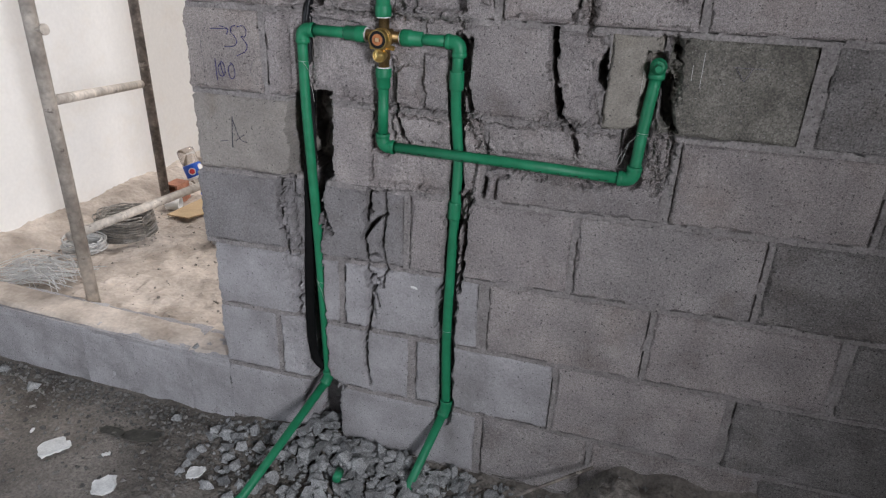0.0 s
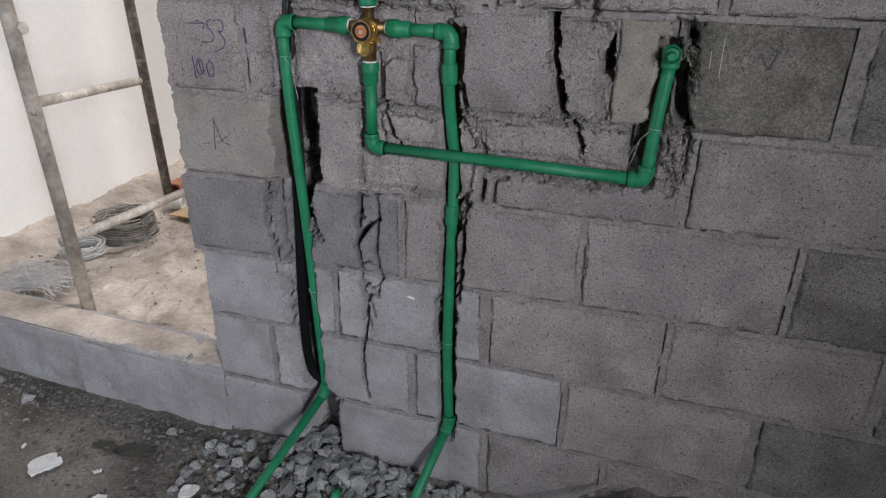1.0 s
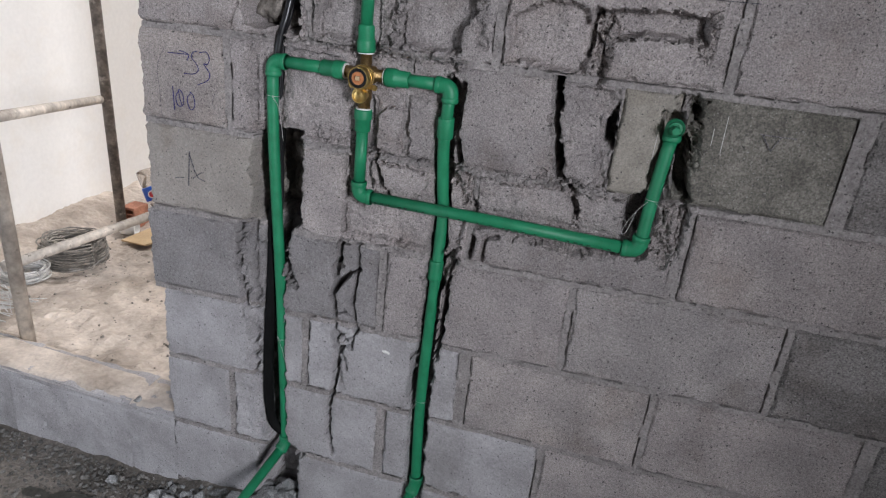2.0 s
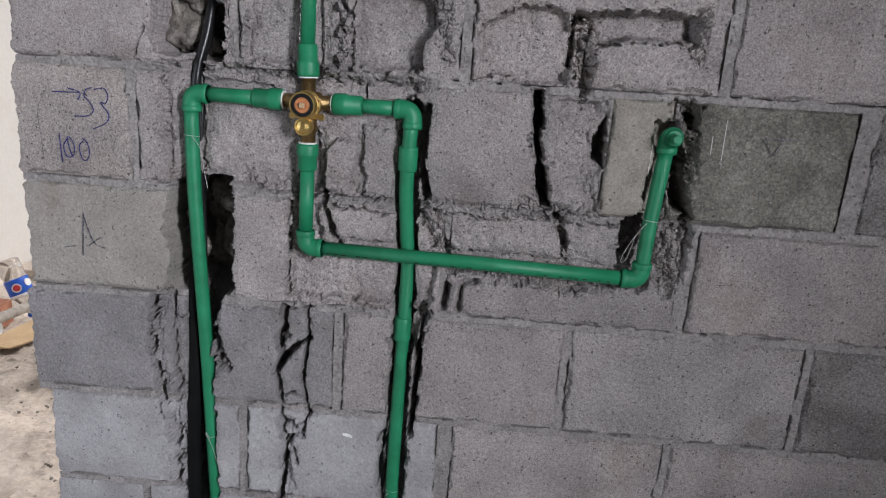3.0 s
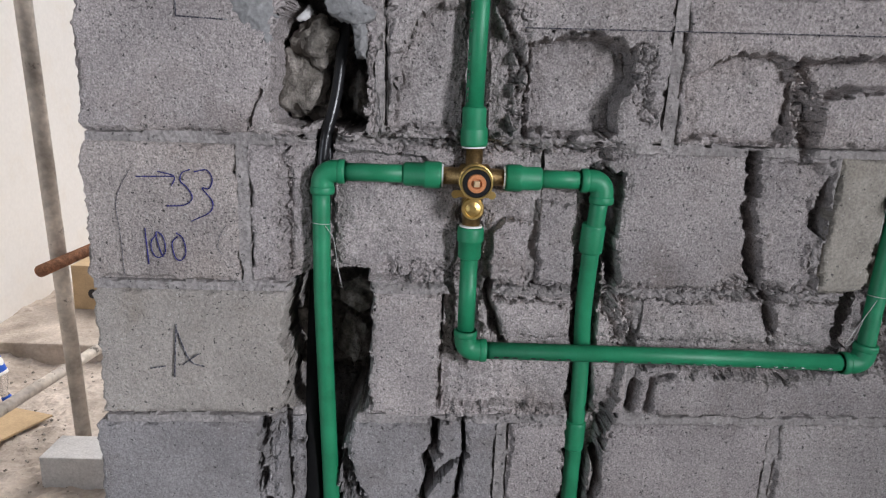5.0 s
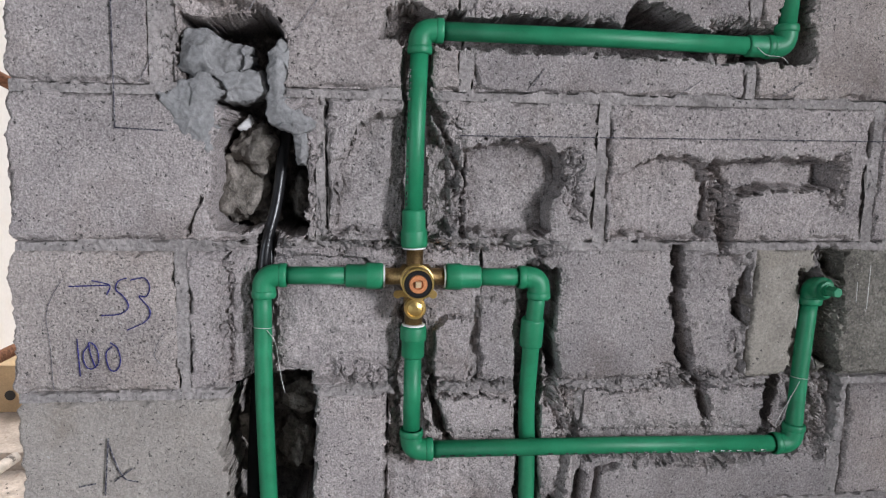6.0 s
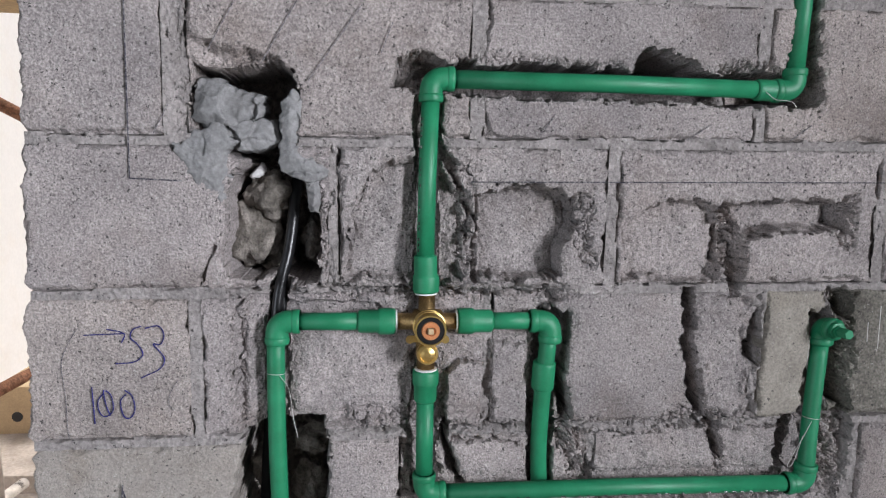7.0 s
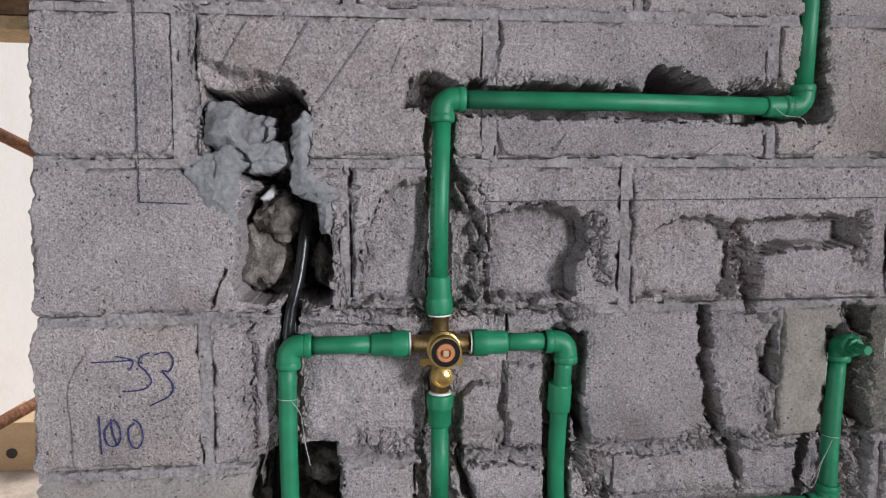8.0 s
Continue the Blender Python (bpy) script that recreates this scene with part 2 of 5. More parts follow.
M_BLUE = material("blue_label", (0.015, 0.10, 0.55), 0.45, vary=0.1, scale=40, grain=300, grain_amount=0.05, bump=0.0)
M_RED = material("red_print", (0.60, 0.05, 0.06), 0.45, vary=0.1, scale=40, grain=300, grain_amount=0.05, bump=0.0)
M_INK = material("blue_ink", (0.016, 0.016, 0.13), 0.8, vary=0.3, scale=80, grain=500, grain_amount=0.4, bump=0.0, spots=(330, 0.57, (0.27, 0.255, 0.275)))
M_PENCIL = material("pencil_mark", (0.06, 0.055, 0.07), 0.8, vary=0.3, scale=80, grain=500, grain_amount=0.4, bump=0.0, spots=(300, 0.47, (0.28, 0.26, 0.26)))
M_MARKER = material("dark_marker", (0.022, 0.02, 0.035), 0.8, vary=0.3, scale=80, grain=500, grain_amount=0.4, bump=0.0, spots=(300, 0.50, (0.29, 0.275, 0.275)))
M_WOOD = material("rough_timber", (0.20, 0.11, 0.055), 0.85, vary=0.3, scale=12, grain=90, grain_amount=0.3, bump=0.4)
M_PALEWOOD = material("pale_timber", (0.50, 0.35, 0.18), 0.85, vary=0.2, scale=12, grain=90, grain_amount=0.2, bump=0.3)
M_CLEAR = bpy.data.materials.new("clear_plastic")
M_CLEAR.use_nodes = True
_b = M_CLEAR.node_tree.nodes["Principled BSDF"]
_b.inputs["Transmission Weight"].default_value, _b.inputs["Roughness"].default_value, _b.inputs["IOR"].default_value = 1.0, 0.08, 1.2


# ---- mesh helpers ----
def part(name, data, mat, parent=None, label="", smooth=False):
    """Link a bmesh or a (verts, faces) pair as one mesh object."""
    if isinstance(data, tuple):
        me = bpy.data.meshes.new(name)
        me.from_pydata(data[0], [], data[1])
    elif isinstance(data, bmesh.types.BMesh):
        me = bpy.data.meshes.new(name)
        data.to_mesh(me)
        data.free()
    else:
        me = data
    me.update()
    if smooth:
        for p in me.polygons:
            p.use_smooth = True
    if mat and not me.materials:
        me.materials.append(mat)
    ob = new(name, me)
    if parent:
        ob.parent = parent
    if label:
        ob["label"] = label
    return ob


def box(x0, x1, y0, y1, z0, z1, bevel=0.0):
    bm = bmesh.new()
    bmesh.ops.create_cube(bm, size=1.0, matrix=Matrix.Translation(((x0 + x1) / 2, (y0 + y1) / 2, (z0 + z1) / 2))
                          @ Matrix.Diagonal((x1 - x0, y1 - y0, z1 - z0, 1)))
    if bevel:
        bmesh.ops.bevel(bm, geom=bm.edges[:], offset=bevel, segments=2, affect="EDGES", profile=0.6)
    return bm


def tube(points, radius, seg=16, caps=True):
    """A round rod swept along points; radius may be one number or one a point."""
    pts = [Vector(p) for p in points]
    rad = radius if isinstance(radius, (list, tuple)) else [radius] * len(pts)
    verts, faces = [], []
    t0 = (pts[1] - pts[0]).normalized()
    side = t0.orthogonal().normalized()
    for i, p in enumerate(pts):
        t = (pts[min(i + 1, len(pts) - 1)] - pts[max(i - 1, 0)]).normalized()
        side = (side - t * side.dot(t)).normalized()
        up = t.cross(side)
        for k in range(seg):
            a = 2 * math.pi * k / seg
            verts.append(p + (side * math.cos(a) + up * math.sin(a)) * rad[i])
    for i in range(len(pts) - 1):
        for k in range(seg):
            a, b = i * seg + k, i * seg + (k + 1) % seg
            faces.append((a, b, b + seg, a + seg))
    if caps:
        faces.append(tuple(reversed(range(seg))))
        faces.append(tuple(range(len(verts) - seg, len(verts))))
    return verts, faces


def smooth_path(points, n=8):
    """Catmull-Rom through the points."""
    p = [Vector(q) for q in points]
    p = [2 * p[0] - p[1]] + p + [2 * p[-1] - p[-2]]
    out = []
    for i in range(1, len(p) - 2):
        for k in range(n):
            t = k / n
            out.append(0.5 * (2 * p[i] + (p[i + 1] - p[i - 1]) * t + (2 * p[i - 1] - 5 * p[i] + 4 * p[i + 1] - p[i + 2]) * t * t
                              + (3 * p[i] - p[i - 1] - 3 * p[i + 1] + p[i + 2]) * t ** 3))
    return out + [p[-2]]


def turned(profile, axis_from, direction, seg=24, flute=0.0, flute_from=9.0):
    """A lathe: profile of (along, radius) pairs, about a line."""
    d = Vector(direction).normalized()
    o = Vector(axis_from)
    side = d.orthogonal().normalized()
    up = d.cross(side)
    verts, faces = [], []
    for s, r in profile:
        for k in range(seg):
            a = 2 * math.pi * k / seg
            rr = max(r, 1e-5) * (1 + (flute if s > flute_from and k % 2 else 0.0))
            verts.append(o + d * s + (side * math.cos(a) + up * math.sin(a)) * rr)
    for i in range(len(profile) - 1):
        for k in range(seg):
            a, b = i * seg + k, i * seg + (k + 1) % seg
            faces.append((a, b, b + seg, a + seg))
    faces.append(tuple(reversed(range(seg))))
    faces.append(tuple(range(len(verts) - seg, len(verts))))
    return verts, faces


def joined(pieces):
    verts, faces = [], []
    for v, f in pieces:
        o = len(verts)
        verts += [tuple(q) for q in v]
        faces += [tuple(i + o for i in g) for g in f]
    return verts, faces


def thing(name, at, label, category, group="", kind=""):
    ob = new(name)
    ob.location = at
    ob.empty_display_size = 0.05
    return tagged(ob, label, category, group, kind)


def settle_children(root):
    """Parts were built in world coordinates: keep them there under a root that stands elsewhere."""
    m = Matrix.Translation(root.location).inverted()
    for c in root.children:
        c.matrix_parent_inverse = m


# ---- relief of the chiselled wall ----
def lattice(ix, iz, seed):
    h = (ix.astype(np.int64) * 374761393 + iz.astype(np.int64) * 668265263 + seed * 974634777) & 0x7FFFFFFF
    h = ((h ^ (h >> 13)) * 1274126177) & 0x7FFFFFFF
    return ((h ^ (h >> 16)) & 0xFFFF) / 65535.0 - 0.5


def vnoise(x, z, size, seed=0):
    u, v = x / size, z / size
    iu, iv = np.floor(u), np.floor(v)
    fu, fv = u - iu, v - iv
    fu, fv = fu * fu * (3 - 2 * fu), fv * fv * (3 - 2 * fv)
    a = lattice(iu, iv, seed) * (1 - fu) + lattice(iu + 1, iv, seed) * fu
    b = lattice(iu, iv + 1, seed) * (1 - fu) + lattice(iu + 1, iv + 1, seed) * fu
    return a * (1 - fv) + b * fv


def fbm(x, z, size, seed=0, octaves=3):
    out, amp = 0.0, 1.0
    for o in range(octaves):
        out = out + amp * vnoise(x, z, size / 2 ** o, seed + o * 7)
        amp *= 0.55
    return out


def fragments(x, z, size, seed):
    """Angular broken pieces: a height for each piece (0 to 1) and how near a place lies to the crack between two."""
    u, v = x / size, z / size
    iu, iv = np.floor(u), np.floor(v)
    f1, f2, hgt = np.full(x.shape, 9.0), np.full(x.shape, 9.0), np.zeros(x.shape)
    for du in (-1, 0, 1):
        for dv in (-1, 0, 1):
            cu, cv = iu + du, iv + dv
            d = np.hypot(cu + 0.5 + lattice(cu, cv, seed) * 0.9 - u, cv + 0.5 + lattice(cu, cv, seed + 1) * 0.9 - v)
            closer = d < f1
            f2 = np.where(closer, f1, np.minimum(f2, d))
            hgt = np.where(closer, lattice(cu, cv, seed + 2) + 0.5, hgt)
            f1 = np.where(closer, d, f1)
    return hgt, np.clip(1 - (f2 - f1) / 0.16, 0, 1)


def facets(x, z, size, seed):
    """Flat tilted flakes, each with its own slope."""
    u, v = x / size, z / size
    iu, iv = np.floor(u), np.floor(v)
    f1, hgt = np.full(x.shape, 9.0), np.zeros(x.shape)
    for du in (-1, 0, 1):
        for dv in (-1, 0, 1):
            cu, cv = iu + du, iv + dv
            du_, dv_ = u - (cu + 0.5 + lattice(cu, cv, seed) * 0.9), v - (cv + 0.5 + lattice(cu, cv, seed + 1) * 0.9)
            d = np.hypot(du_, dv_)
            h = lattice(cu, cv, seed + 2) + 0.5 + du_ * lattice(cu, cv, seed + 3) * 1.6 + dv_ * lattice(cu, cv, seed + 4) * 1.6
            hgt = np.where(d < f1, h, hgt)
            f1 = np.minimum(d, f1)
    return hgt


def line_distance(x, z, pts, half):
    best = np.full(x.shape, 9.0)
    for (ax, az), (bx, bz) in zip(pts[:-1], pts[1:]):
        dx, dz = bx - ax, bz - az
        t = np.clip(((x - ax) * dx + (z - az) * dz) / (dx * dx + dz * dz), 0, 1)
        best = np.minimum(best, np.hypot(x - ax - t * dx, z - az - t * dz))
    return best - half


def poly_distance(x, z, pts):
    edge = line_distance(x, z, pts + [pts[0]], 0.0)
    inside = np.zeros(x.shape, bool)
    for (ax, az), (bx, bz) in zip(pts, pts[1:] + [pts[0]]):
        if az != bz:
            inside ^= ((az > z) != (bz > z)) & (x < (bx - ax) * (z - az) / (bz - az) + ax)
    return np.where(inside, -edge, edge)


CUTS = []
CRUMBS = []


def crumble(pts, half, amount):
    """A band where the face is broken into crumbs."""
    CRUMBS.append((pts, half, amount))


def groove(pts, half, depth, ragged=0.008, slope=0.005, rough=0.004):
    CUTS.append(("cut", pts, half, depth, ragged, slope, rough))


def pocket(pts, depth, ragged=0.008, slope=0.006, rough=0.004):
    CUTS.append(("cut", pts, None, depth, ragged, slope, rough))


def island(pts, depth, ragged=0.006, slope=0.004):
    CUTS.append(("keep", pts, None, depth, ragged, slope, 0.0))


def course_rise(x, z):
    """The courses are not level: they rise to one side, the lower ones more."""
    return (x - 0.85) * (0.028 - 0.015 * np.clip((z - 0.85) / 0.2, 0, 1))


def relief(x, z):
    """Depth of the wall's face behind its plane at places (x, z)."""
    depth = np.zeros(x.shape)
    wx, wz = x + fbm(x, z, 0.02, 91, 2) * 0.008, z + fbm(x, z, 0.02, 95, 2) * 0.008
    piece, crack = fragments(wx, wz, 0.017, 201)
    chip, chink = fragments(wx, wz, 0.0085, 301)
    wob = 0.40 * fbm(x, z, 0.035, 3, 3) + 0.45 * (piece - 0.5) + 0.30 * (chip - 0.5) + 0.15 * fbm(x, z, 0.01, 19, 2)
    slow = 0.5 * fbm(x, z, 0.05, 53, 2)
    lump = fbm(x, z, 0.03, 41, 3)
    edge = np.zeros(x.shape)
    for kind, pts, half, d, ragged, slope, rough in CUTS:
        s = poly_distance(x, z, pts) if half is None else line_distance(x, z, pts, half)
        slim = half is not None and half < 0.009
        inner = s + (slow + 0.5 * wob) * ragged * 2.2 + 0.001 + 0.012 * d
        s = s + wob * ragged * (1.6 if slim else 2.5)
        k = np.clip(0.5 - s / slope, 0, 1)
        k = k * k * (3 - 2 * k)
        k2 = np.clip(0.5 - inner / (slope + 0.02 * d), 0, 1)
        k2 = k if slim else k2 * k2 * (3 - 2 * k2)
        edge = np.maximum(edge, np.clip(1 - np.abs(s - 0.002) / 0.010, 0, 1) * min(1.0, d * 40))
        if kind == "cut":
            floor = np.maximum(d + lump * rough * 1.8, 0.0)
            lip = d if slim else min(d, 0.018)
            depth = np.maximum(depth, np.minimum(k * floor, lip + k2 * np.maximum(floor - lip, 0.0)))
        else:
            depth = depth * (1 - k) + np.minimum(depth, d) * k
    depth = depth + edge * ((piece * 0.5 + chip * 0.5) * 0.006 + chink * 0.002)
    for pts, half, amount in CRUMBS:
        s = line_distance(x, z, pts, half) + wob * 0.02
        depth = depth + np.clip(0.5 - s / 0.01, 0, 1) * (piece * 0.45 + chip * 0.35 + crack * 0.35 + chink * 0.25) * amount
    return depth


# left chase with its two broken-out cells
pocket([(0.273, 1.045), (0.297, 1.062), (0.383, 1.065), (0.383, 0.856), (0.361, 0.832), (0.345, 0.80), (0.286, 0.832), (0.262, 0.848),
        (0.262, 0.87), (0.266, 0.915), (0.257, 0.959), (0.260, 0.994)], 0.165, 0.008, 0.004, 0.02)
pocket([(0.286, 0.85), (0.284, 0.70), (0.277, 0.536), (0.275, 0.353), (0.287, 0.262), (0.312, 0.25), (0.310, 0.45), (0.312, 0.58), (0.342, 0.63),
        (0.341, 0.72), (0.345, 0.85)], 0.13, 0.006, 0.004)
pocket([(0.30, 0.64), (0.30, 0.20), (0.385, 0.20), (0.352, 0.24), (0.347, 0.34), (0.344, 0.52), (0.343, 0.64)], 0.046, 0.006)
groove([(0.287, 0.275), (0.330, 0.248), (0.392, 0.217)], 0.007, 0.10, 0.004)
pocket([(0.248, 0.838), (0.286, 0.834), (0.284, 0.698), (0.227, 0.696), (0.225, 0.776)], 0.014, 0.012, 0.004, 0.012)
pocket([(0.232, 0.69), (0.284, 0.69), (0.278, 0.45), (0.252, 0.45), (0.236, 0.56)], 0.010, 0.012, 0.004, 0.014)
groove([(0.350, 0.826), (0.340, 0.780), (0.361, 0.732), (0.370, 0.701)], 0.0045, 0.045, 0.010, 0.003)
pocket([(0.338, 0.83), (0.338, 0.70), (0.366, 0.70), (0.357, 0.735), (0.338, 0.78), (0.348, 0.826)], 0.022, 0.008, 0.004, 0.01)
pocket([(0.274, -0.1), (0.272, 0.20), (0.33, 0.225), (0.383, 0.205), (0.385, -0.1)], 0.125, 0.006)
pocket([(0.205, 0.44), (0.21, 0.245), (0.28, 0.245), (0.28, 0.44)], 0.006, 0.006)
# chiselled field round the mixer
pocket([(0.265, 1.05), (0.262, 1.14), (0.272, 1.25), (0.70, 1.245), (0.708, 1.12), (0.73, 1.04), (0.56, 1.05)], 0.018, 0.010)
groove([(0.315, 1.06), (0.315, 1.21), (0.45, 1.21)], 0.018, 0.03, 0.006)
island([(0.552, 1.05), (0.55, 1.13), (0.575, 1.145), (0.60, 1.14), (0.60, 1.05)], 0.004)
island([(0.62, 1.05), (0.615, 1.17), (0.665, 1.17), (0.67, 1.05)], 0.009)
pocket([(0.487, 1.03), (0.486, 0.86), (0.74, 0.86), (0.76, 0.955), (0.725, 1.03)], 0.017, 0.008)
island([(0.578, 0.962), (0.556, 1.025), (0.664, 1.025), (0.66, 0.965)], 0.003)
groove([(0.522, 1.14), (0.522, 0.945)], 0.022, 0.034, 0.007)
groove([(0.545, 1.04), (0.572, 0.955)], 0.007, 0.032, 0.006)
# right chase
groove([(0.697, 1.20), (0.692, 1.06), (0.697, 0.93), (0.700, 0.72), (0.698, 0.455), (0.702, 0.20)], 0.021, 0.10, 0.006)
groove([(0.722, 1.02), (0.75, 0.955)], 0.012, 0.024, 0.012)
pocket([(0.705, 0.87), (0.745, 0.85), (0.735, 0.78), (0.70, 0.76)], 0.035, 0.010)
# middle run of pipe and the stub
groove([(0.52, 0.953), (1.10, 0.953)], 0.019, 0.024, 0.007, 0.004)
pocket([(0.893, 1.248), (0.907, 1.248), (0.916, 1.203), (0.914, 1.170), (0.922, 1.137), (0.928, 1.108), (0.935, 1.061), (0.922, 1.057),
        (0.908, 1.087), (0.902, 1.129), (0.894, 1.171)], 0.13, 0.007, 0.003)
pocket([(0.993, 1.168), (1.005, 1.203), (1.012, 1.212), (1.016, 1.134), (1.000, 1.147)], 0.10, 0.006, 0.003)
pocket([(0.955, 1.24), (0.985, 1.19), (0.992, 1.06), (1.014, 1.06), (1.010, 1.20), (1.008, 1.24)], 0.008, 0.010, 0.004, 0.012)
pocket([(1.112, 1.245), (1.160, 1.245), (1.152, 1.15), (1.166, 1.06), (1.172, 0.98), (1.15, 0.93), (1.10, 0.93), (1.10, 1.10)], 0.013, 0.009, 0.005, 0.012)
groove([(1.099, 0.953), (1.103, 1.06), (1.112, 1.20)], 0.018, 0.040, 0.006, 0.004)
pocket([(1.062, 1.056), (1.100, 1.056), (1.092, 0.962), (1.060, 0.964)], 0.10, 0.006, 0.004)
pocket([(1.120, 1.166), (1.141, 1.185), (1.150, 1.122), (1.168, 1.062), (1.146, 1.067), (1.127, 1.085)], 0.10, 0.008, 0.004)
pocket([(1.088, 1.216), (1.124, 1.216), (1.122, 1.166), (1.092, 1.166)], 0.055, 0.006, 0.004)
pocket([(1.132, 1.237), (1.158, 1.232), (1.160, 1.207), (1.137, 1.209)], 0.07, 0.008, 0.004)
crumble([(1.145, 1.04), (1.145, 0.96)], 0.022, 0.020)
crumble([(1.140, 1.235), (1.155, 1.13)], 0.014, 0.014)
pocket([(0.74, 1.035), (1.10, 1.04), (1.10, 0.95), (0.765, 0.95)], 0.013, 0.008)
groove([(0.955, 1.035), (0.975, 0.965)], 0.010, 0.03, 0.010)
pocket([(0.93, 1.24), (0.94, 1.06), (0.995, 1.06), (0.99, 1.24)], 0.006, 0.006)
groove([(0.771, 0.865), (0.776, 0.905)], 0.005, 0.03, 0.004)
groove([(0.797, 0.862), (0.801, 0.912), (0.825, 0.918)], 0.004, 0.02, 0.004)
# upper run
pocket([(0.591, 1.266), (0.589, 1.380), (0.612, 1.389), (0.659, 1.395), (0.703, 1.391), (0.723, 1.372), (0.728, 1.341), (0.713, 1.310), (0.711, 1.266)], 0.042, 0.007, 0.004)
groove([(0.588, 1.262), (0.589, 1.375)], 0.004, 0.030, 0.006)
pocket([(0.800, 1.265), (0.797, 1.345), (0.837, 1.365), (0.862, 1.376), (0.929, 1.373), (0.943, 1.333), (0.942, 1.264)], 0.026, 0.007, 0.004)
pocket([(0.84, 0.938), (0.86, 0.922), (1.0, 0.918), (1.06, 0.932)], 0.014, 0.010, 0.008, 0.012)
crumble([(0.85, 0.930), (1.05, 0.930)], 0.008, 0.016)
pocket([(0.405, 1.262), (0.415, 1.36), (0.445, 1.405), (0.49, 1.43), (0.535, 1.424), (0.572, 1.375), (0.567, 1.262)], 0.026, 0.008)
groove([(0.52, 1.25), (0.522, 1.535)], 0.020, 0.036, 0.006)
groove([(0.545, 1.425), (0.578, 1.35), (0.572, 1.29)], 0.008, 0.02, 0.012)
pocket([(0.945, 1.372), (1.10, 1.38), (1.127, 1.374), (1.135, 1.338), (1.03, 1.338), (0.985, 1.33)], 0.045, 0.007)
groove([(0.95, 1.365), (0.965, 1.265)], 0.011, 0.024, 0.012)
groove([(0.51, 1.533), (1.035, 1.531)], 0.021, 0.115, 0.007)
pocket([(0.47, 1.52), (0.478, 1.555), (0.505, 1.566), (0.54, 1.556), (0.56, 1.53)], 0.06, 0.004)
pocket([(0.785, 1.54), (0.82, 1.583), (0.85, 1.580), (0.90, 1.556), (0.935, 1.54)], 0.13, 0.006)
pocket([(1.028, 1.505), (1.022, 2.2), (1.074, 2.2), (1.066, 1.60), (1.076, 1.545), (1.078, 1.513)], 0.16, 0.008, 0.003)
# the two holes with the electric conduit
pocket([(0.212, 1.540), (0.265, 1.540), (0.314, 1.549), (0.339, 1.536), (0.350, 1.507), (0.346, 1.460), (0.327, 1.408), (0.262, 1.422),
        (0.221, 1.458), (0.204, 1.508)], 0.15, 0.007, 0.004, 0.02)
pocket([(0.249, 1.368), (0.263, 1.401), (0.291, 1.419), (0.33, 1.42), (0.356, 1.400), (0.374, 1.364), (0.375, 1.255), (0.355, 1.251), (0.325, 1.263),
        (0.274, 1.263), (0.256, 1.267), (0.247, 1.297), (0.254, 1.334)], 0.165, 0.007, 0.004, 0.02)
pocket([(0.203, 1.585), (0.230, 1.565), (0.272, 1.556), (0.318, 1.552), (0.265, 1.537), (0.212, 1.535), (0.204, 1.52)], 0.018, 0.008, 0.016, 0.012)
pocket([(0.182, 1.64), (0.206, 1.64), (0.208, 1.46), (0.184, 1.46)], 0.007, 0.006, 0.005, 0.01)
groove([(0.239, 1.31), (0.226, 1.28), (0.218, 1.255)], 0.0012, 0.012, 0.006, 0.003)
groove([(0.398, 1.44), (0.400, 1.35), (0.401, 1.265)], 0.0012, 0.015, 0.005, 0.003)
pocket([(0.36, 1.42), (0.385, 1.35), (0.405, 1.39), (0.40, 1.44)], 0.006, 0.01)
groove([(0.722, 1.21), (0.715, 1.12), (0.728, 1.06)], 0.006, 0.07, 0.006)
groove([(0.944, 1.365), (0.942, 1.29)], 0.004, 0.05, 0.006)
groove([(0.965, 1.02), (0.972, 0.985)], 0.006, 0.05, 0.008)
groove([(0.735, 0.83), (0.728, 0.70), (0.724, 0.60)], 0.007, 0.09, 0.008)
groove([(0.676, 0.60), (0.671, 0.52), (0.680, 0.43)], 0.006, 0.08, 0.008)
groove([(0.546, 1.05), (0.552, 1.02), (0.575, 0.955)], 0.005, 0.05, 0.006)
groove([(0.328, 1.29), (0.318, 1.245), (0.312, 1.19)], 0.0125, 0.055, 0.004)
# cracks
groove([(0.483, 0.827), (0.482, 0.794), (0.469, 0.770), (0.477, 0.746), (0.468, 0.704), (0.475, 0.643), (0.476, 0.575), (0.484, 0.528)], 0.0050, 0.07, 0.007, 0.003)
groove([(0.484, 0.528), (0.475, 0.438), (0.465, 0.381), (0.473, 0.289), (0.481, 0.253)], 0.0050, 0.07, 0.007, 0.003)
groove([(0.524, 0.835), (0.528, 0.786), (0.523, 0.748), (0.518, 0.693), (0.529, 0.627), (0.518, 0.579)], 0.0038, 0.055, 0.006, 0.003)
groove([(0.532, 0.777), (0.511, 0.765), (0.490, 0.742), (0.470, 0.704)], 0.0044, 0.05, 0.006, 0.003)
groove([(0.478, 0.834), (0.508, 0.831), (0.533, 0.838)], 0.0038, 0.05, 0.008, 0.003)
groove([(0.476, 0.600), (0.498, 0.588), (0.524, 0.602)], 0.0048, 0.045, 0.007, 0.003)
groove([(0.480, 0.560), (0.500, 0.545), (0.508, 0.515)], 0.0038, 0.04, 0.007, 0.003)
groove([(0.478, 0.655), (0.500, 0.662), (0.520, 0.655)], 0.0016, 0.03, 0.008, 0.003)
pocket([(0.483, 0.60), (0.516, 0.605), (0.520, 0.57), (0.490, 0.54), (0.480, 0.56)], 0.020, 0.010, 0.004, 0.016)
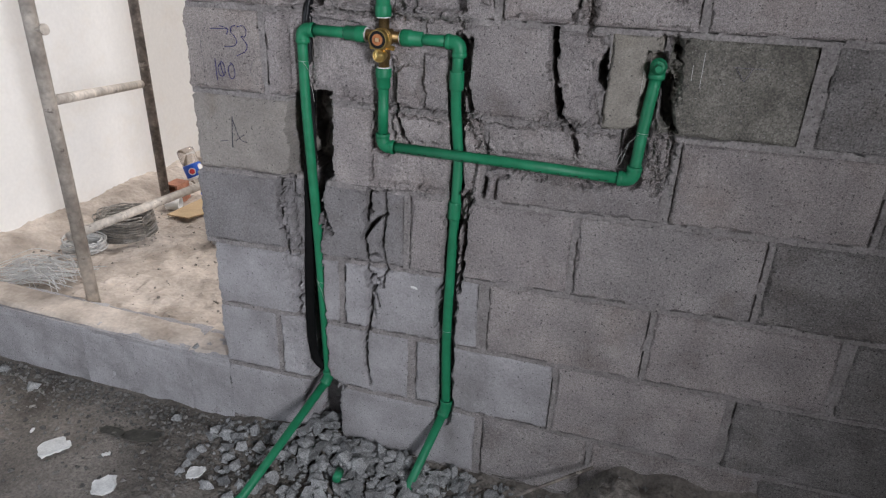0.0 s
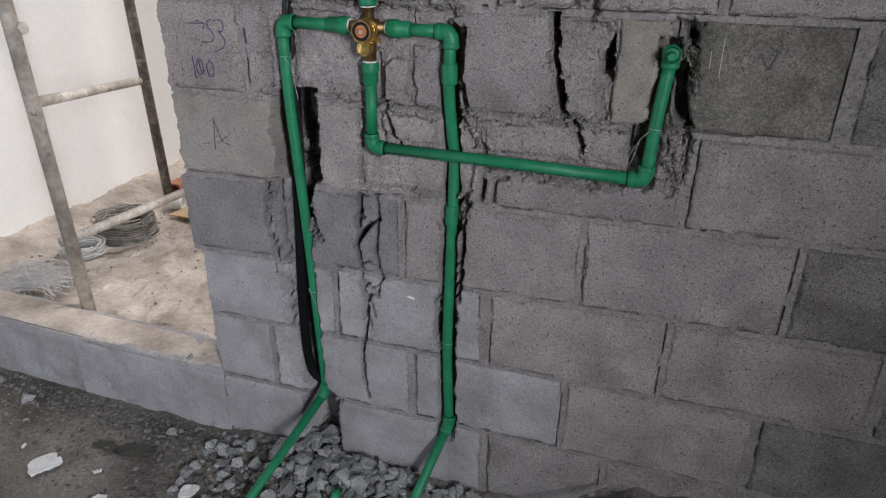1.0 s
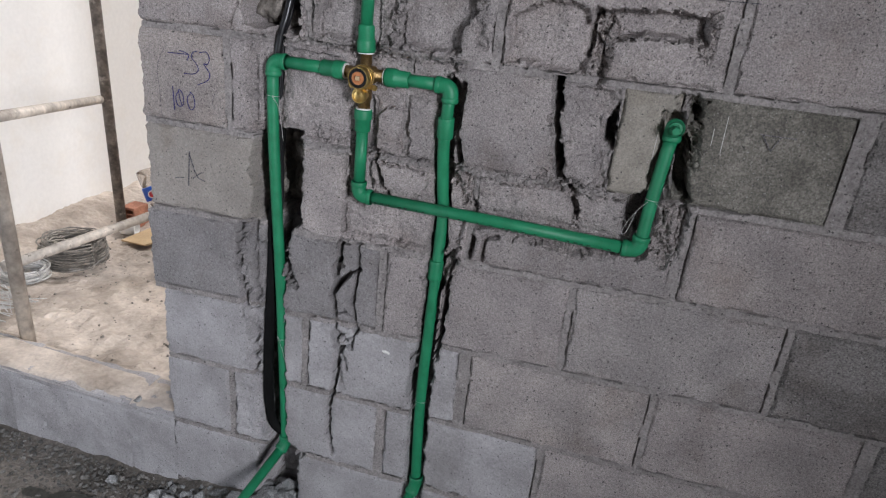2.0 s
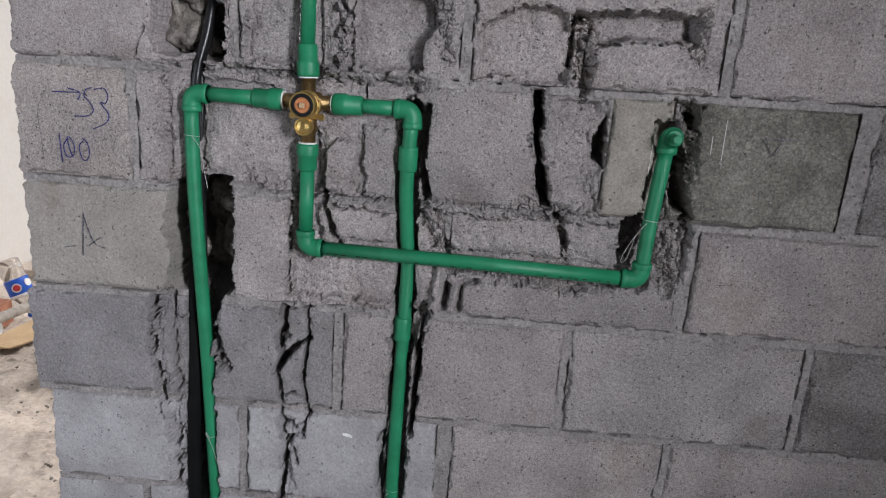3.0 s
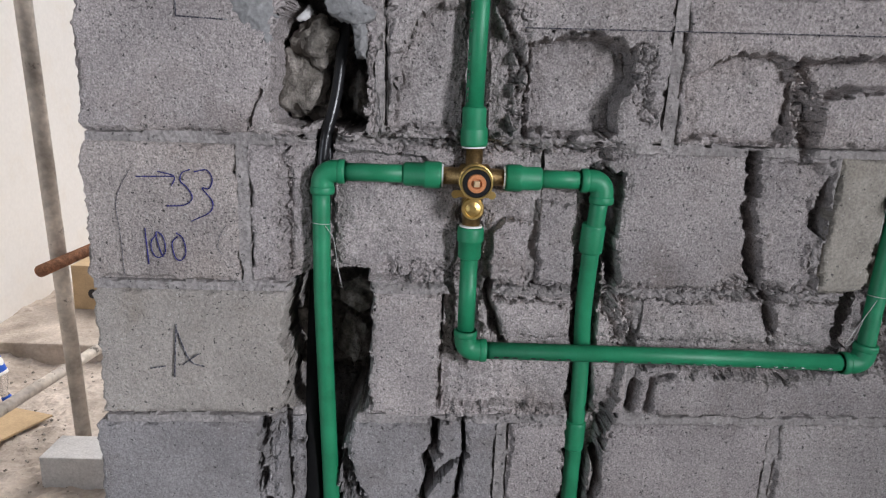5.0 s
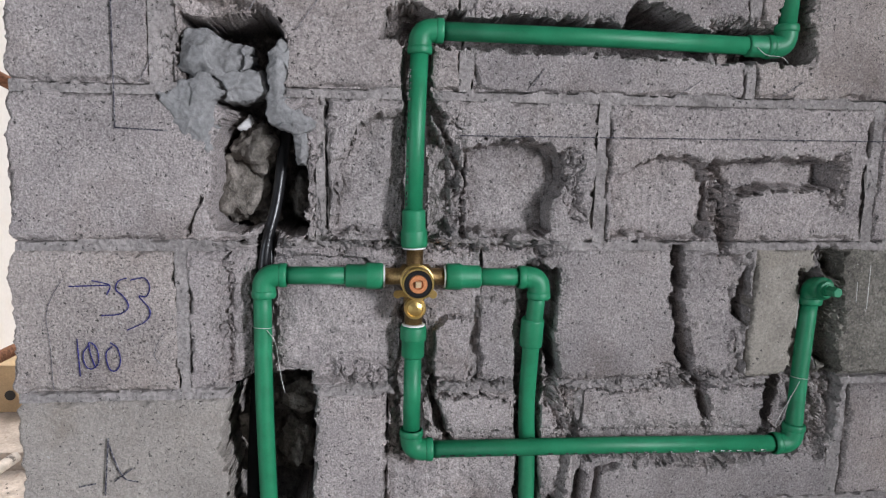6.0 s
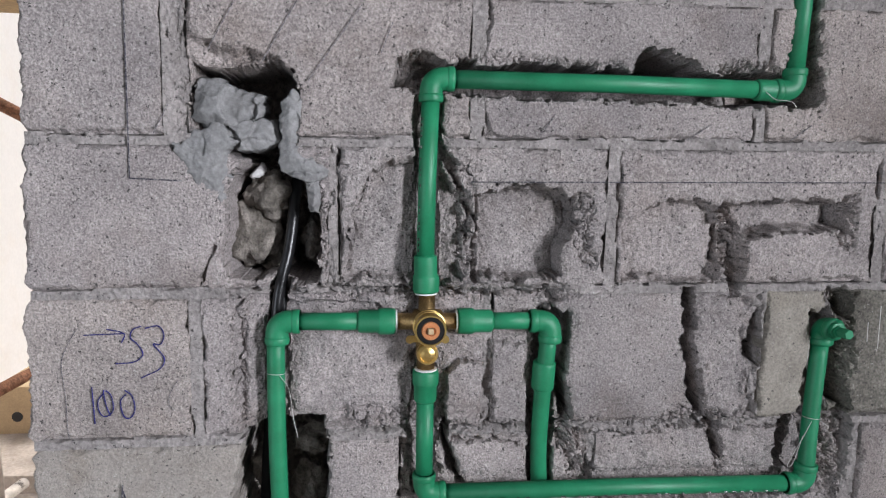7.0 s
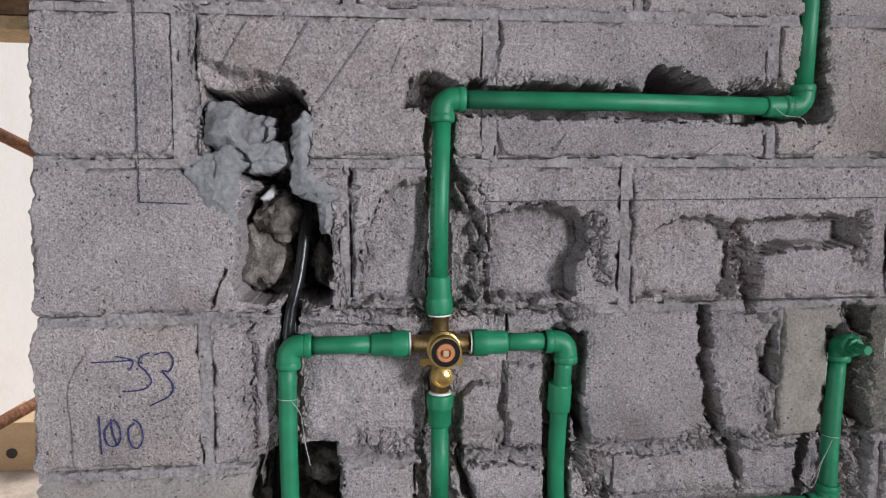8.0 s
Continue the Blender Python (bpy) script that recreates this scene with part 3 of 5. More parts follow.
pocket([(0.470, 0.77), (0.480, 0.80), (0.490, 0.785), (0.480, 0.755)], 0.024, 0.008, 0.004, 0.01)
groove([(0.466, 0.385), (0.470, 0.35)], 0.008, 0.06, 0.008, 0.004)
groove([(0.487, 1.028), (0.486, 0.86)], 0.0022, 0.03, 0.006, 0.003)
groove([(0.225, 0.821), (0.214, 0.722), (0.236, 0.619)], 0.003, 0.03, 0.009, 0.004)
groove([(0.232, 0.60), (0.25, 0.53)], 0.006, 0.022, 0.012)

groove([(0.228, 0.82), (0.221, 0.74), (0.232, 0.66), (0.243, 0.60)], 0.005, 0.035, 0.010)
groove([(0.258, 0.85), (0.262, 0.75), (0.268, 0.64)], 0.0035, 0.035, 0.006)
pocket([(0.262, 0.86), (0.266, 0.64), (0.29, 0.64), (0.29, 0.87)], 0.020, 0.006)
groove([(0.252, 0.60), (0.262, 0.50), (0.258, 0.42)], 0.006, 0.04, 0.012)
crumble([(0.24, 0.83), (0.235, 0.62)], 0.014, 0.008)
crumble([(0.39, 1.245), (0.72, 1.245)], 0.010, 0.014)
crumble([(0.41, 1.062), (0.50, 1.06)], 0.014, 0.012)
crumble([(0.56, 1.045), (0.74, 1.04)], 0.008, 0.014)
crumble([(0.74, 1.05), (1.11, 1.05)], 0.009, 0.014)
crumble([(0.735, 1.02), (0.765, 0.95)], 0.016, 0.020)
crumble([(0.96, 1.36), (0.97, 1.26)], 0.013, 0.020)
crumble([(1.13, 1.38), (1.14, 1.32)], 0.012, 0.018)
crumble([(0.90, 1.06), (0.96, 1.05)], 0.014, 0.018)
crumble([(0.575, 1.41), (0.575, 1.27)], 0.010, 0.014)
crumble([(0.735, 1.37), (0.745, 1.29)], 0.012, 0.016)
crumble([(0.27, 0.66), (0.265, 0.45), (0.275, 0.25)], 0.010, 0.012)
crumble([(0.262, 1.24), (0.262, 1.06)], 0.009, 0.014)
crumble([(0.50, 0.85), (0.68, 0.845)], 0.010, 0.016)
crumble([(0.350, 0.85), (0.348, 0.68)], 0.007, 0.014)
crumble([(0.49, 0.60), (0.485, 0.50), (0.49, 0.46)], 0.014, 0.020)
crumble([(0.55, 1.565), (0.78, 1.555)], 0.006, 0.012)
crumble([(0.93, 1.555), (1.02, 1.55)], 0.012, 0.018)
crumble([(0.195, 1.64), (0.20, 1.47)], 0.010, 0.008)
crumble([(0.365, 1.40), (0.385, 1.27)], 0.010, 0.012)

# ---- the block wall ----
LEVELS = [0.03, 0.233, 0.44, 0.64, 0.848, 1.046, 1.251, 1.454, 1.648, 1.85, 2.052, 2.254, 2.456, 2.658, 2.86]
ENDS = [0.004, 0.005, 0.004, -0.022, -0.010, -0.010, -0.004, 0.0, 0.004, 0, 0, 0, 0, 0]
JOINTS = [
    [0.803, 1.10, 1.50, 1.90], [0.196, 0.604, 0.99, 1.404, 1.81], [0.40, 0.793, 1.193, 1.60, 2.0], [0.585, 0.995, 1.40, 1.80],
    [0.375, 0.768, 1.177, 1.578, 1.98], [0.21, 0.61, 1.01, 1.125, 1.41, 1.81], [0.395, 0.779, 1.185, 1.59, 1.99],
    [0.192, 0.585, 0.985, 1.39, 1.79], [0.40, 0.79, 1.19, 1.59, 1.99]]
WIDE = {0.803: 0.022, 0.604: 0.022, 0.793: 0.028, 1.177: 0.024, 1.41: 0.028, 1.60: 0.026, 0.192: 0.028, 0.585: 0.018, 1.404: 0.022}
WALL_RIGHT, THICK = 2.6, 0.20
wall = tagged(new("wall_north"), "unplastered wall of grey hollow concrete blocks with chiselled pipe chases", "wall", kind="structure")


def block_mesh(x0, x1, z0, z1, step, seed):
    nx, nz = max(2, round((x1 - x0) / step) + 1), max(2, round((z1 - z0) / step) + 1)
    gx, gz = np.meshgrid(np.linspace(x0, x1, nx), np.linspace(z0, z1, nz))
    flat = gz
    e = np.minimum(np.minimum(gx - x0, x1 - gx), np.minimum(gz - z0, z1 - gz))
    gz = gz + course_rise(gx, gz)
    chip = fbm(gx, gz, 0.03, seed, 3) + 0.6 * fbm(gx, gz, 0.009, seed + 2, 2)
    worn = np.clip(1 - (e + chip * 0.008) / 0.0075, 0, 1) ** 2 * 0.0085
    face = relief(gx, gz)
    y = np.maximum(face, worn + (seed % 5 - 2) * 0.0007) + fbm(gx, gz, 0.012, seed + 5, 2) * 0.0012
    jag = fbm(gx * 0 + seed, gz, 0.05, seed + 9, 4) * 0.007 + np.abs(fbm(gx * 0 + seed, gz, 0.011, seed + 3, 2)) * 0.007
    if x0 < 0.05:
        jag = jag + np.clip(1 - np.minimum(flat - z0, z1 - flat) / 0.012, 0, 1) ** 2 * 0.008
    px = gx + np.where(gx < x0 + 0.02, jag * np.clip(1 - (gx - x0) / 0.02, 0, 1), 0) * (1 if x0 < 0.05 else 0.25)
    verts = np.stack([px, y, gz], -1).reshape(-1, 3)
    idx = np.arange(nx * nz).reshape(nz, nx)
    quads = np.stack([idx[:-1, :-1], idx[:-1, 1:], idx[1:, 1:], idx[1:, :-1]], -1).reshape(-1, 4)
    rim = np.concatenate([idx[0, :], idx[1:, -1], idx[-1, -2::-1], idx[-2:0:-1, 0]])
    back = verts[rim].copy()
    back[:, 1] = THICK
    base = len(verts)
    n = len(rim)
    k = np.arange(n)
    skirt = np.stack([rim, base + k, base + (k + 1) % n, rim[(k + 1) % n]], -1)
    faces = [tuple(f) for f in quads.tolist()] + [tuple(f) for f in skirt.tolist()] + [tuple(range(base + n - 1, base - 1, -1))]
    return np.concatenate([verts, back]).tolist(), faces


def build_blocks():
    seed = 11
    for c in range(len(LEVELS) - 1):
        z0, z1 = LEVELS[c], LEVELS[c + 1]
        cuts = JOINTS[c] if c < len(JOINTS) else [q for q in (0.2 + 0.2 * (c % 2) + 0.4 * i for i in range(6))]
        edges = [ENDS[c]] + cuts + [WALL_RIGHT]
        for i, (a, b) in enumerate(zip(edges[:-1], edges[1:])):
            seed += 1
            ja = WIDE.get(a, 0.015) / 2 if i else 0
            jb = WIDE.get(b, 0.015) / 2 if i < len(edges) - 2 else 0
            near = a < 1.95 and c < 9
            # past x 1.35 the darkened material imitates dimmer light
            ob = part("block", block_mesh(a + ja, b - jb, z0 + (0.0066 if c < 5 else 0.0058), z1 - (0.0066 if c < 5 else 0.0058), (0.0019 if a < 1.12 and 2 <= c <= 7 else 0.0032) if near else 0.05, seed),
                      M_OLD if (c == 5 and 1.1 < a < 1.35) else M_DIMMED if a > 1.35 else M_OLIVE if (c == 5 and a > 1.0) else M_SMEARED if (c <= 2 and a < 0.62) else M_DARKBLOCK if (c == 3 and a < 0.3) else M_WARMBLOCK if (c == 4 and a < 0.3) else M_BLOCK, wall)


def build_mortar():
    x0, x1, z0, z1, step = 0.012, WALL_RIGHT - 0.01, -0.05, LEVELS[-1], 0.006
    nx, nz = round((x1 - x0) / step), round((z1 - z0) / step)
    gx, gz = np.meshgrid(np.linspace(x0, x1, nx), np.linspace(z0, z1, nz))
    y = relief(gx, gz) + 0.016 + fbm(gx, gz, 0.02, 77, 3) * 0.004
    verts = np.stack([gx, y, gz], -1).reshape(-1, 3)
    idx = np.arange(nx * nz).reshape(nz, nx)
    quads = np.stack([idx[:-1, :-1], idx[:-1, 1:], idx[1:, 1:], idx[1:, :-1]], -1).reshape(-1, 4)
    rim = np.concatenate([idx[0, :], idx[1:, -1], idx[-1, -2::-1], idx[-2:0:-1, 0]])
    back = verts[rim].copy()
    back[:, 1] = THICK - 0.004
    base, n = len(verts), len(rim)
    k = np.arange(n)
    skirt = np.stack([rim, base + k, base + (k + 1) % n, rim[(k + 1) % n]], -1)
    faces = [tuple(f) for f in quads.tolist()] + [tuple(f) for f in skirt.tolist()] + [tuple(range(base + n - 1, base - 1, -1))]
    part("mortar", (np.concatenate([verts, back]).tolist(), faces), M_MORTAR, wall, "grey cement mortar in the joints")


def joint_strip(a, b, upright, width, seed, loose=0.10, deep=0.002):
    """Mortar in one joint: nearly flush, with a broken thin gap along one of its sides."""
    across, along = max(8, round(width / 0.0013)), max(8, round((b[1 if upright else 0] - a[1 if upright else 0]) / 0.003))
    u, v = np.meshgrid(np.linspace(-0.5, 0.5, across), np.linspace(0, 1, along))
    if upright:
        gx, gz, run = a[0] + u * width, a[1] + v * (b[1] - a[1]), v * (b[1] - a[1])
    else:
        gx, gz, run = a[0] + v * (b[0] - a[0]), a[1] + u * width, v * (b[0] - a[0])
    gz = gz + course_rise(gx, gz)
    y = relief(gx, gz) + deep + fbm(gx, gz, 0.025, seed, 3) * 0.0035 + fbm(gx, gz, 0.006, seed + 4, 2) * 0.0012
    side = 0.5 if seed % 3 else -0.5
    if not upright:
        side = 0.5
    off = np.abs(u - side) * width - 0.0008
    open_ = np.clip((fbm(run, run * 0 + seed, 0.045, seed + 3, 3) + (loose if upright else 0.02)) * 9, 0, 1)
    reach = 0.0030 + 0.0026 * fbm(run, run * 0, 0.012, seed + 8, 2)
    y = y + np.clip((reach - off) / 0.0012, 0, 1) * open_ * 0.022
    verts = np.stack([gx, y, gz], -1).reshape(-1, 3)
    idx = np.arange(across * along).reshape(along, across)
    quads = np.stack([idx[:-1, :-1], idx[:-1, 1:], idx[1:, 1:], idx[1:, :-1]], -1).reshape(-1, 4)
    if not upright:
        quads = quads[:, ::-1]
    return verts, quads


def build_joints():
    verts, faces, base, seed = [], [], 0, 900
    for c in range(9):
        jobs = [((ENDS[c] + 0.006, LEVELS[c]), (2.2, LEVELS[c]), False, 0.0155)]
        jobs += [((x, LEVELS[c] + 0.004), (x, LEVELS[c + 1] - 0.004), True, WIDE.get(x, 0.015) + 0.002) for x in JOINTS[c]]
        for a, b, upright, width in jobs:
            seed += 7
            v, q = joint_strip(a, b, upright, width, seed, 0.10 if c < 5 else -0.16, 0.0042 if c < 5 else 0.0024)
            verts += v.tolist()
            faces += [tuple(f) for f in (q + base).tolist()]
            base += len(v)
    part("pointing", (verts, faces), M_MORTAR, wall, "nearly flush cement pointing with thin open cracks")


build_mortar()
build_joints()


def sheet(x0, x1, y0, y1, step, height, thick=0.05):
    nx, ny = round((x1 - x0) / step) + 1, round((y1 - y0) / step) + 1
    gx, gy = np.meshgrid(np.linspace(x0, x1, nx), np.linspace(y0, y1, ny))
    verts = np.stack([gx, gy, height(gx, gy)], -1).reshape(-1, 3)
    idx = np.arange(nx * ny).reshape(ny, nx)
    quads = np.stack([idx[:-1, :-1], idx[:-1, 1:], idx[1:, 1:], idx[1:, :-1]], -1).reshape(-1, 4)
    return verts.tolist(), [tuple(f) for f in quads.tolist()]


def ground_height(x, y):
    h = fbm(x, y, 0.35, 5, 3) * 0.025 + fbm(x, y, 0.05, 9, 3) * 0.011 + np.maximum(fbm(x, y, 0.022, 13, 2), 0) * 0.009 * np.clip(0.4 + fbm(x, y, 0.3, 17, 2), 0, 1)
    near = np.clip(1 + y / 0.30, 0, 1)
    h = h + near ** 1.5 * 0.045 * np.clip((x + 0.1) / 0.3, 0, 1)
    heap = np.clip(1 + (y + fbm(x, y, 0.12, 15, 3) * 0.08) / 0.24, 0, 1) ** 0.8 * np.clip((x - 1.04 + fbm(x, y, 0.08, 21, 2) * 0.06) / 0.12, 0, 1)
    h = np.maximum(h, heap * (0.20 + 0.03 * np.clip(x - 1.1, 0, 1)) + fbm(x, y, 0.04, 25, 3) * 0.012 * heap)
    return h - 0.012


def ground_at(x, y):
    return float(ground_height(np.array([x]), np.array([y]))[0])


def floor_mesh():
    gx, gy = np.meshgrid(np.linspace(-1.6, 2.6, 430), np.concatenate([np.linspace(-5.05, -1.0, 70)[:-1], np.linspace(-1.0, 0.02, 150)]))
    verts = np.stack([gx, gy, ground_height(gx, gy)], -1).reshape(-1, 3)
    idx = np.arange(gx.size).reshape(gx.shape)
    quads = np.stack([idx[:-1, :-1], idx[:-1, 1:], idx[1:, 1:], idx[1:, :-1]], -1).reshape(-1, 4)
    return verts.tolist(), [tuple(f) for f in quads.tolist()]


tagged(part("floor", floor_mesh(), M_EARTH), "dusty earth floor with grit and debris",
       "floor", kind="structure")


def sand_height(x, y):
    h = 0.165 + fbm(x, y, 0.4, 31, 3) * 0.022 + fbm(x, y, 0.08, 35, 4) * 0.020 + np.maximum(fbm(x, y, 0.03, 37, 3), 0) * 0.016
    return h + np.clip((-1.05 - x) / 0.25, 0, 1) ** 1.5 * 0.06


tagged(part("far_floor", sheet(-1.42, 3.0, 0.10, 6.0, 0.016, sand_height), M_SAND), "sandy rough floor of the next room strewn with dust",
       "floor", kind="structure")
tagged(part("ground", sheet(-30, 30, -30, 30, 5.0, lambda x, y: x * 0 - 0.25), M_SAND), "bare sandy ground round the building", "ground",
       kind="structure")

# low kerb of blocks across the doorway
kerb = tagged(new("door_kerb"), "low kerb of grey concrete blocks across the doorway, smeared with cement", "kerb", kind="structure")


def kerb_block(x0, x1, seed):
    nx, n2 = round((x1 - x0) / 0.008) + 1, 36
    verts, faces = [], []
    us = np.linspace(0, 1, n2)
    # profile runs up the front face, over the edge and along the top
    for u in us:
        gx = np.linspace(x0, x1, nx)
        if u < 0.6:
            y, z = 0.0, -0.06 + u / 0.6 * 0.265
        else:
            y, z = (u - 0.6) / 0.4 * 0.14, 0.205
        r = fbm(gx, gx * 0 + u * 0.45, 0.05, seed, 3)
        edge = np.exp(-((u - 0.6) / 0.035) ** 2)
        yy = y + r * 0.005 + edge * (0.008 + 0.012 * np.clip(vnoise(gx, gx * 0, 0.06, seed + 3), 0, 1))
        zz = z + r * 0.005 - edge * 0.006 + 0.004 * vnoise(gx, gx * 0 + u, 0.12, seed + 4)
        verts += np.stack([gx, yy, zz + np.clip((gx + 0.9) * 0.012, -0.01, 0.01)], -1).tolist()
    idx = np.arange(nx * n2).reshape(n2, nx)
    quads = np.stack([idx[:-1, :-1], idx[:-1, 1:], idx[1:, 1:], idx[1:, :-1]], -1).reshape(-1, 4)
    return verts, [tuple(f) for f in quads.tolist()]


for i, (a, b) in enumerate(((-1.6, -1.02), (-1.017, -0.56), (-0.557, -0.14), (-0.137, 0.012))):
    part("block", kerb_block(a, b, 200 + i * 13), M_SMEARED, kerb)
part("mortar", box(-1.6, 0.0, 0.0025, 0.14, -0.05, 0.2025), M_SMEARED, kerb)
part("dust_layer", sheet(-1.6, -0.004, 0.010, 0.17, 0.008, lambda x, y: 0.2145 + fbm(x, y, 0.05, 61, 3) * 0.005 - np.clip(0.022 - y, 0, 1) * 0.7 - np.clip(y - 0.12, 0, 1) * 0.6), M_SAND, kerb, "pale sandy dust on the kerb top")

# the rest of the building; camera room walls and ceiling unseen, added to shape light
def plain_wall(name, x0, x1, y0, y1, z0, z1, mat, label):
    return tagged(part(name, box(x0, x1, y0, y1, z0, z1), mat), label, "wall", kind="structure")


plain_wall("wall_next_room", -1.60, -1.36, 0.142, 6.2, -0.2, 3.0, M_PLASTER, "smooth cream plastered wall of the next room")
plain_wall("wall_next_room_end", -1.36, 3.0, 6.0, 6.2, -0.2, 1.1, M_PLASTER, "low plastered end wall of the next room")
# added walls out of view, their openings placed to steer the lamps
east = tagged(new("wall_east"), "unseen side wall, added with a high opening that shapes the daylight", "wall", kind="structure")
for nm, b in (("wall_beside", (2.6, 2.85, -2.20, 0.20, -0.2, 2.86)), ("wall_beside", (2.6, 2.85, -5.25, -2.90, -0.2, 2.86)),
              ("wall_below", (2.6, 2.85, -2.90, -2.20, -0.2, 1.22)), ("wall_above", (2.6, 2.85, -2.90, -2.20, 2.48, 2.86))):
    part(nm, box(*b), M_ROOM, east)
west = tagged(new("wall_west"), "unseen side wall, added with a door opening for the fill light", "wall", kind="structure")
for nm, b in (("wall_beside", (-1.85, -1.6, -5.25, -2.2, -0.2, 2.86)), ("wall_beside", (-1.85, -1.6, -1.2, 0.14, -0.2, 2.86)),
              ("wall_above", (-1.85, -1.6, -2.2, -1.2, 2.05, 2.86))):
    part(nm, box(*b), M_ROOM, west)
plain_wall("wall_south", -1.6, 2.6, -5.25, -5.05, -0.2, 2.86, M_ROOM, "unseen back wall, added to close off light")
tagged(part("ceiling", box(-1.85, 2.85, -5.25, 0.20, 2.862, 3.0), M_ROOM), "unseen ceiling slab, added to keep out sky light", "ceiling", kind="structure")
beam = tagged(part("formwork_beam", box(-1.34, 1.5, 0.40, 0.50, 1.716, 1.80, 0.004), M_WOOD), "dark timber beam of the door formwork", "beam")
tagged(part("formwork_board", box(-1.34, 1.5, 0.40, 0.52, 1.690, 1.7145, 0.003), M_PALEWOOD), "pale timber board under the formwork beam", "board")

# ---- green pipework ----
R_PIPE, R_SOCK = 0.0122, 0.0160
pipes = thing("water_pipework", (0.33, 0.0, 0.24), "green plastic water pipes with welded elbows lying in wall chases", "pipework")


def pipe(*pts, bend=False):
    part("pipe", tube(smooth_path(pts, 6) if bend else pts, R_PIPE, 20), M_GREEN, pipes, smooth=True)


def collar(a, b, r=R_SOCK):
    a, b = Vector(a), Vector(b)
    n = (b - a).length
    return turned([(0, r * 0.90), (0.0015, r * 0.985), (0.004, r), (n - 0.004, r), (n - 0.0015, r * 0.985), (n, r * 0.90)], a, b - a, 24)


def elbow(corner, da, db, reach=0.031):
    c, da, db = Vector(corner), Vector(da).normalized(), Vector(db).normalized()
    k = 0.018
    arc = []
    for i in range(9):
        t = i / 8
        arc.append((c + da * k) * (1 - t) ** 2 + c * 2 * t * (1 - t) + (c + db * k) * t ** 2)
    body = tube([c + da * reach] + arc + [c + db * reach], R_SOCK * 0.97, 24)
    rims = [collar(c + d * (reach - 0.011), c + d * reach, R_SOCK * 1.04) for d in (da, db)]
    part("elbow", joined([body] + rims), M_GREEN, pipes, smooth=True)


def coupling(a, b, r=R_SOCK):
    part("coupling", collar(a, b, r), M_GREEN, pipes, smooth=True)


def adapter(a, b):
    """Ribbed threaded adapter between pipe and mixer: b is the mixer end."""
    a, b = Vector(a), Vector(b)
    d = (b - a)
    n = d.length
    ob = turned([(0, R_SOCK * 0.85), (0.003, R_SOCK), (n * 0.52, R_SOCK), (n * 0.55, R_SOCK * 1.10), (n * 0.60, R_SOCK * 1.10),
                 (n - 0.004, R_SOCK * 1.10), (n, R_SOCK * 1.03)], a, d, 32, 0.045, n * 0.57)
    part("adapter", ob, M_GREEN, pipes, smooth=True)
    part("adapter_ring", turned([(n, R_SOCK * 0.98), (n + 0.0022, R_SOCK * 0.98)], a, d, 24), M_WHITE, pipes, "white ring at the thread")


X, Z = (1, 0, 0), (0, 0, 1)
MX, MZ = (-1, 0, 0), (0, 0, -1)
# left riser
elbow((0.317, 0.004, 1.203), X, MZ)
pipe((0.34, 0.004, 1.203), (0.45, 0.004, 1.203))
adapter((0.426, 0.004, 1.203), (0.478, 0.004, 1.203))
pipe((0.315, 0.004, 1.18), (0.316, 0.008, 1.01), (0.325, 0.018, 0.713), (0.336, 0.022, 0.369), (0.340, 0.022, 0.235), bend=True)
elbow((0.341, 0.020, 0.226), (-0.01, 0, 1), (-0.115, -0.27, -0.225), 0.024)
pipe((0.335, 0.006, 0.214), (0.226, -0.28, 0.004), (0.150, -0.48, -0.06))
# right riser
adapter((0.614, 0.004, 1.203), (0.564, 0.004, 1.203))
pipe((0.60, 0.004, 1.203), (0.68, 0.004, 1.203))
elbow((0.698, 0.004, 1.203), MX, MZ)
pipe((0.696, 0.004, 1.18), (0.692, 0.012, 1.09), (0.694, 0.028, 1.00), (0.699, 0.034, 0.93), (0.699, 0.026, 0.82), (0.697, 0.020, 0.65),
     (0.696, 0.014, 0.455), (0.704, 0.012, 0.235), bend=True)
coupling((0.693, 0.010, 1.142), (0.692, 0.014, 1.100), R_SOCK * 1.02)
coupling((0.698, 0.026, 0.83), (0.697, 0.024, 0.785), R_SOCK * 0.97)
elbow((0.705, 0.012, 0.226), (0, 0, 1), (-0.07, -0.135, -0.225), 0.026)
pipe((0.70, 0.003, 0.21), (0.637, -0.125, 0.004), (0.60, -0.20, -0.12))
# outlet to the spout stub
adapter((0.521, 0.002, 1.088), (0.521, 0.002, 1.134))
pipe((0.521, 0.002, 1.10), (0.521, -0.002, 0.978))
elbow((0.521, -0.003, 0.953), Z, X)
pipe((0.54, -0.003, 0.953), (0.82, -0.001, 0.953), (1.08, -0.003, 0.952))
elbow((1.099, -0.003, 0.952), MX, (0.04, 0, 1))
pipe((1.100, -0.003, 0.97), (1.104, 0.002, 1.06), (1.112, 0.008, 1.165), bend=True)
elbow((1.113, 0.008, 1.193), (0, 0, -1), (0.03, -1, 0.0), 0.028)
# top run
adapter((0.518, 0.004, 1.296), (0.520, 0.004, 1.244))
pipe((0.518, 0.004, 1.29), (0.519, 0.006, 1.40), (0.522, 0.006, 1.52))
elbow((0.522, 0.006, 1.533), MZ, X)
pipe((0.54, 0.006, 1.533), (0.78, 0.008, 1.534), (1.02, 0.006, 1.532))
coupling((0.977, 0.006, 1.532), (1.006, 0.006, 1.532), R_SOCK * 0.93)
elbow((1.034, 0.006, 1.532), MX, Z)
pipe((1.034, 0.006, 1.55), (1.040, 0.010, 1.66), (1.046, 0.012, 2.3))
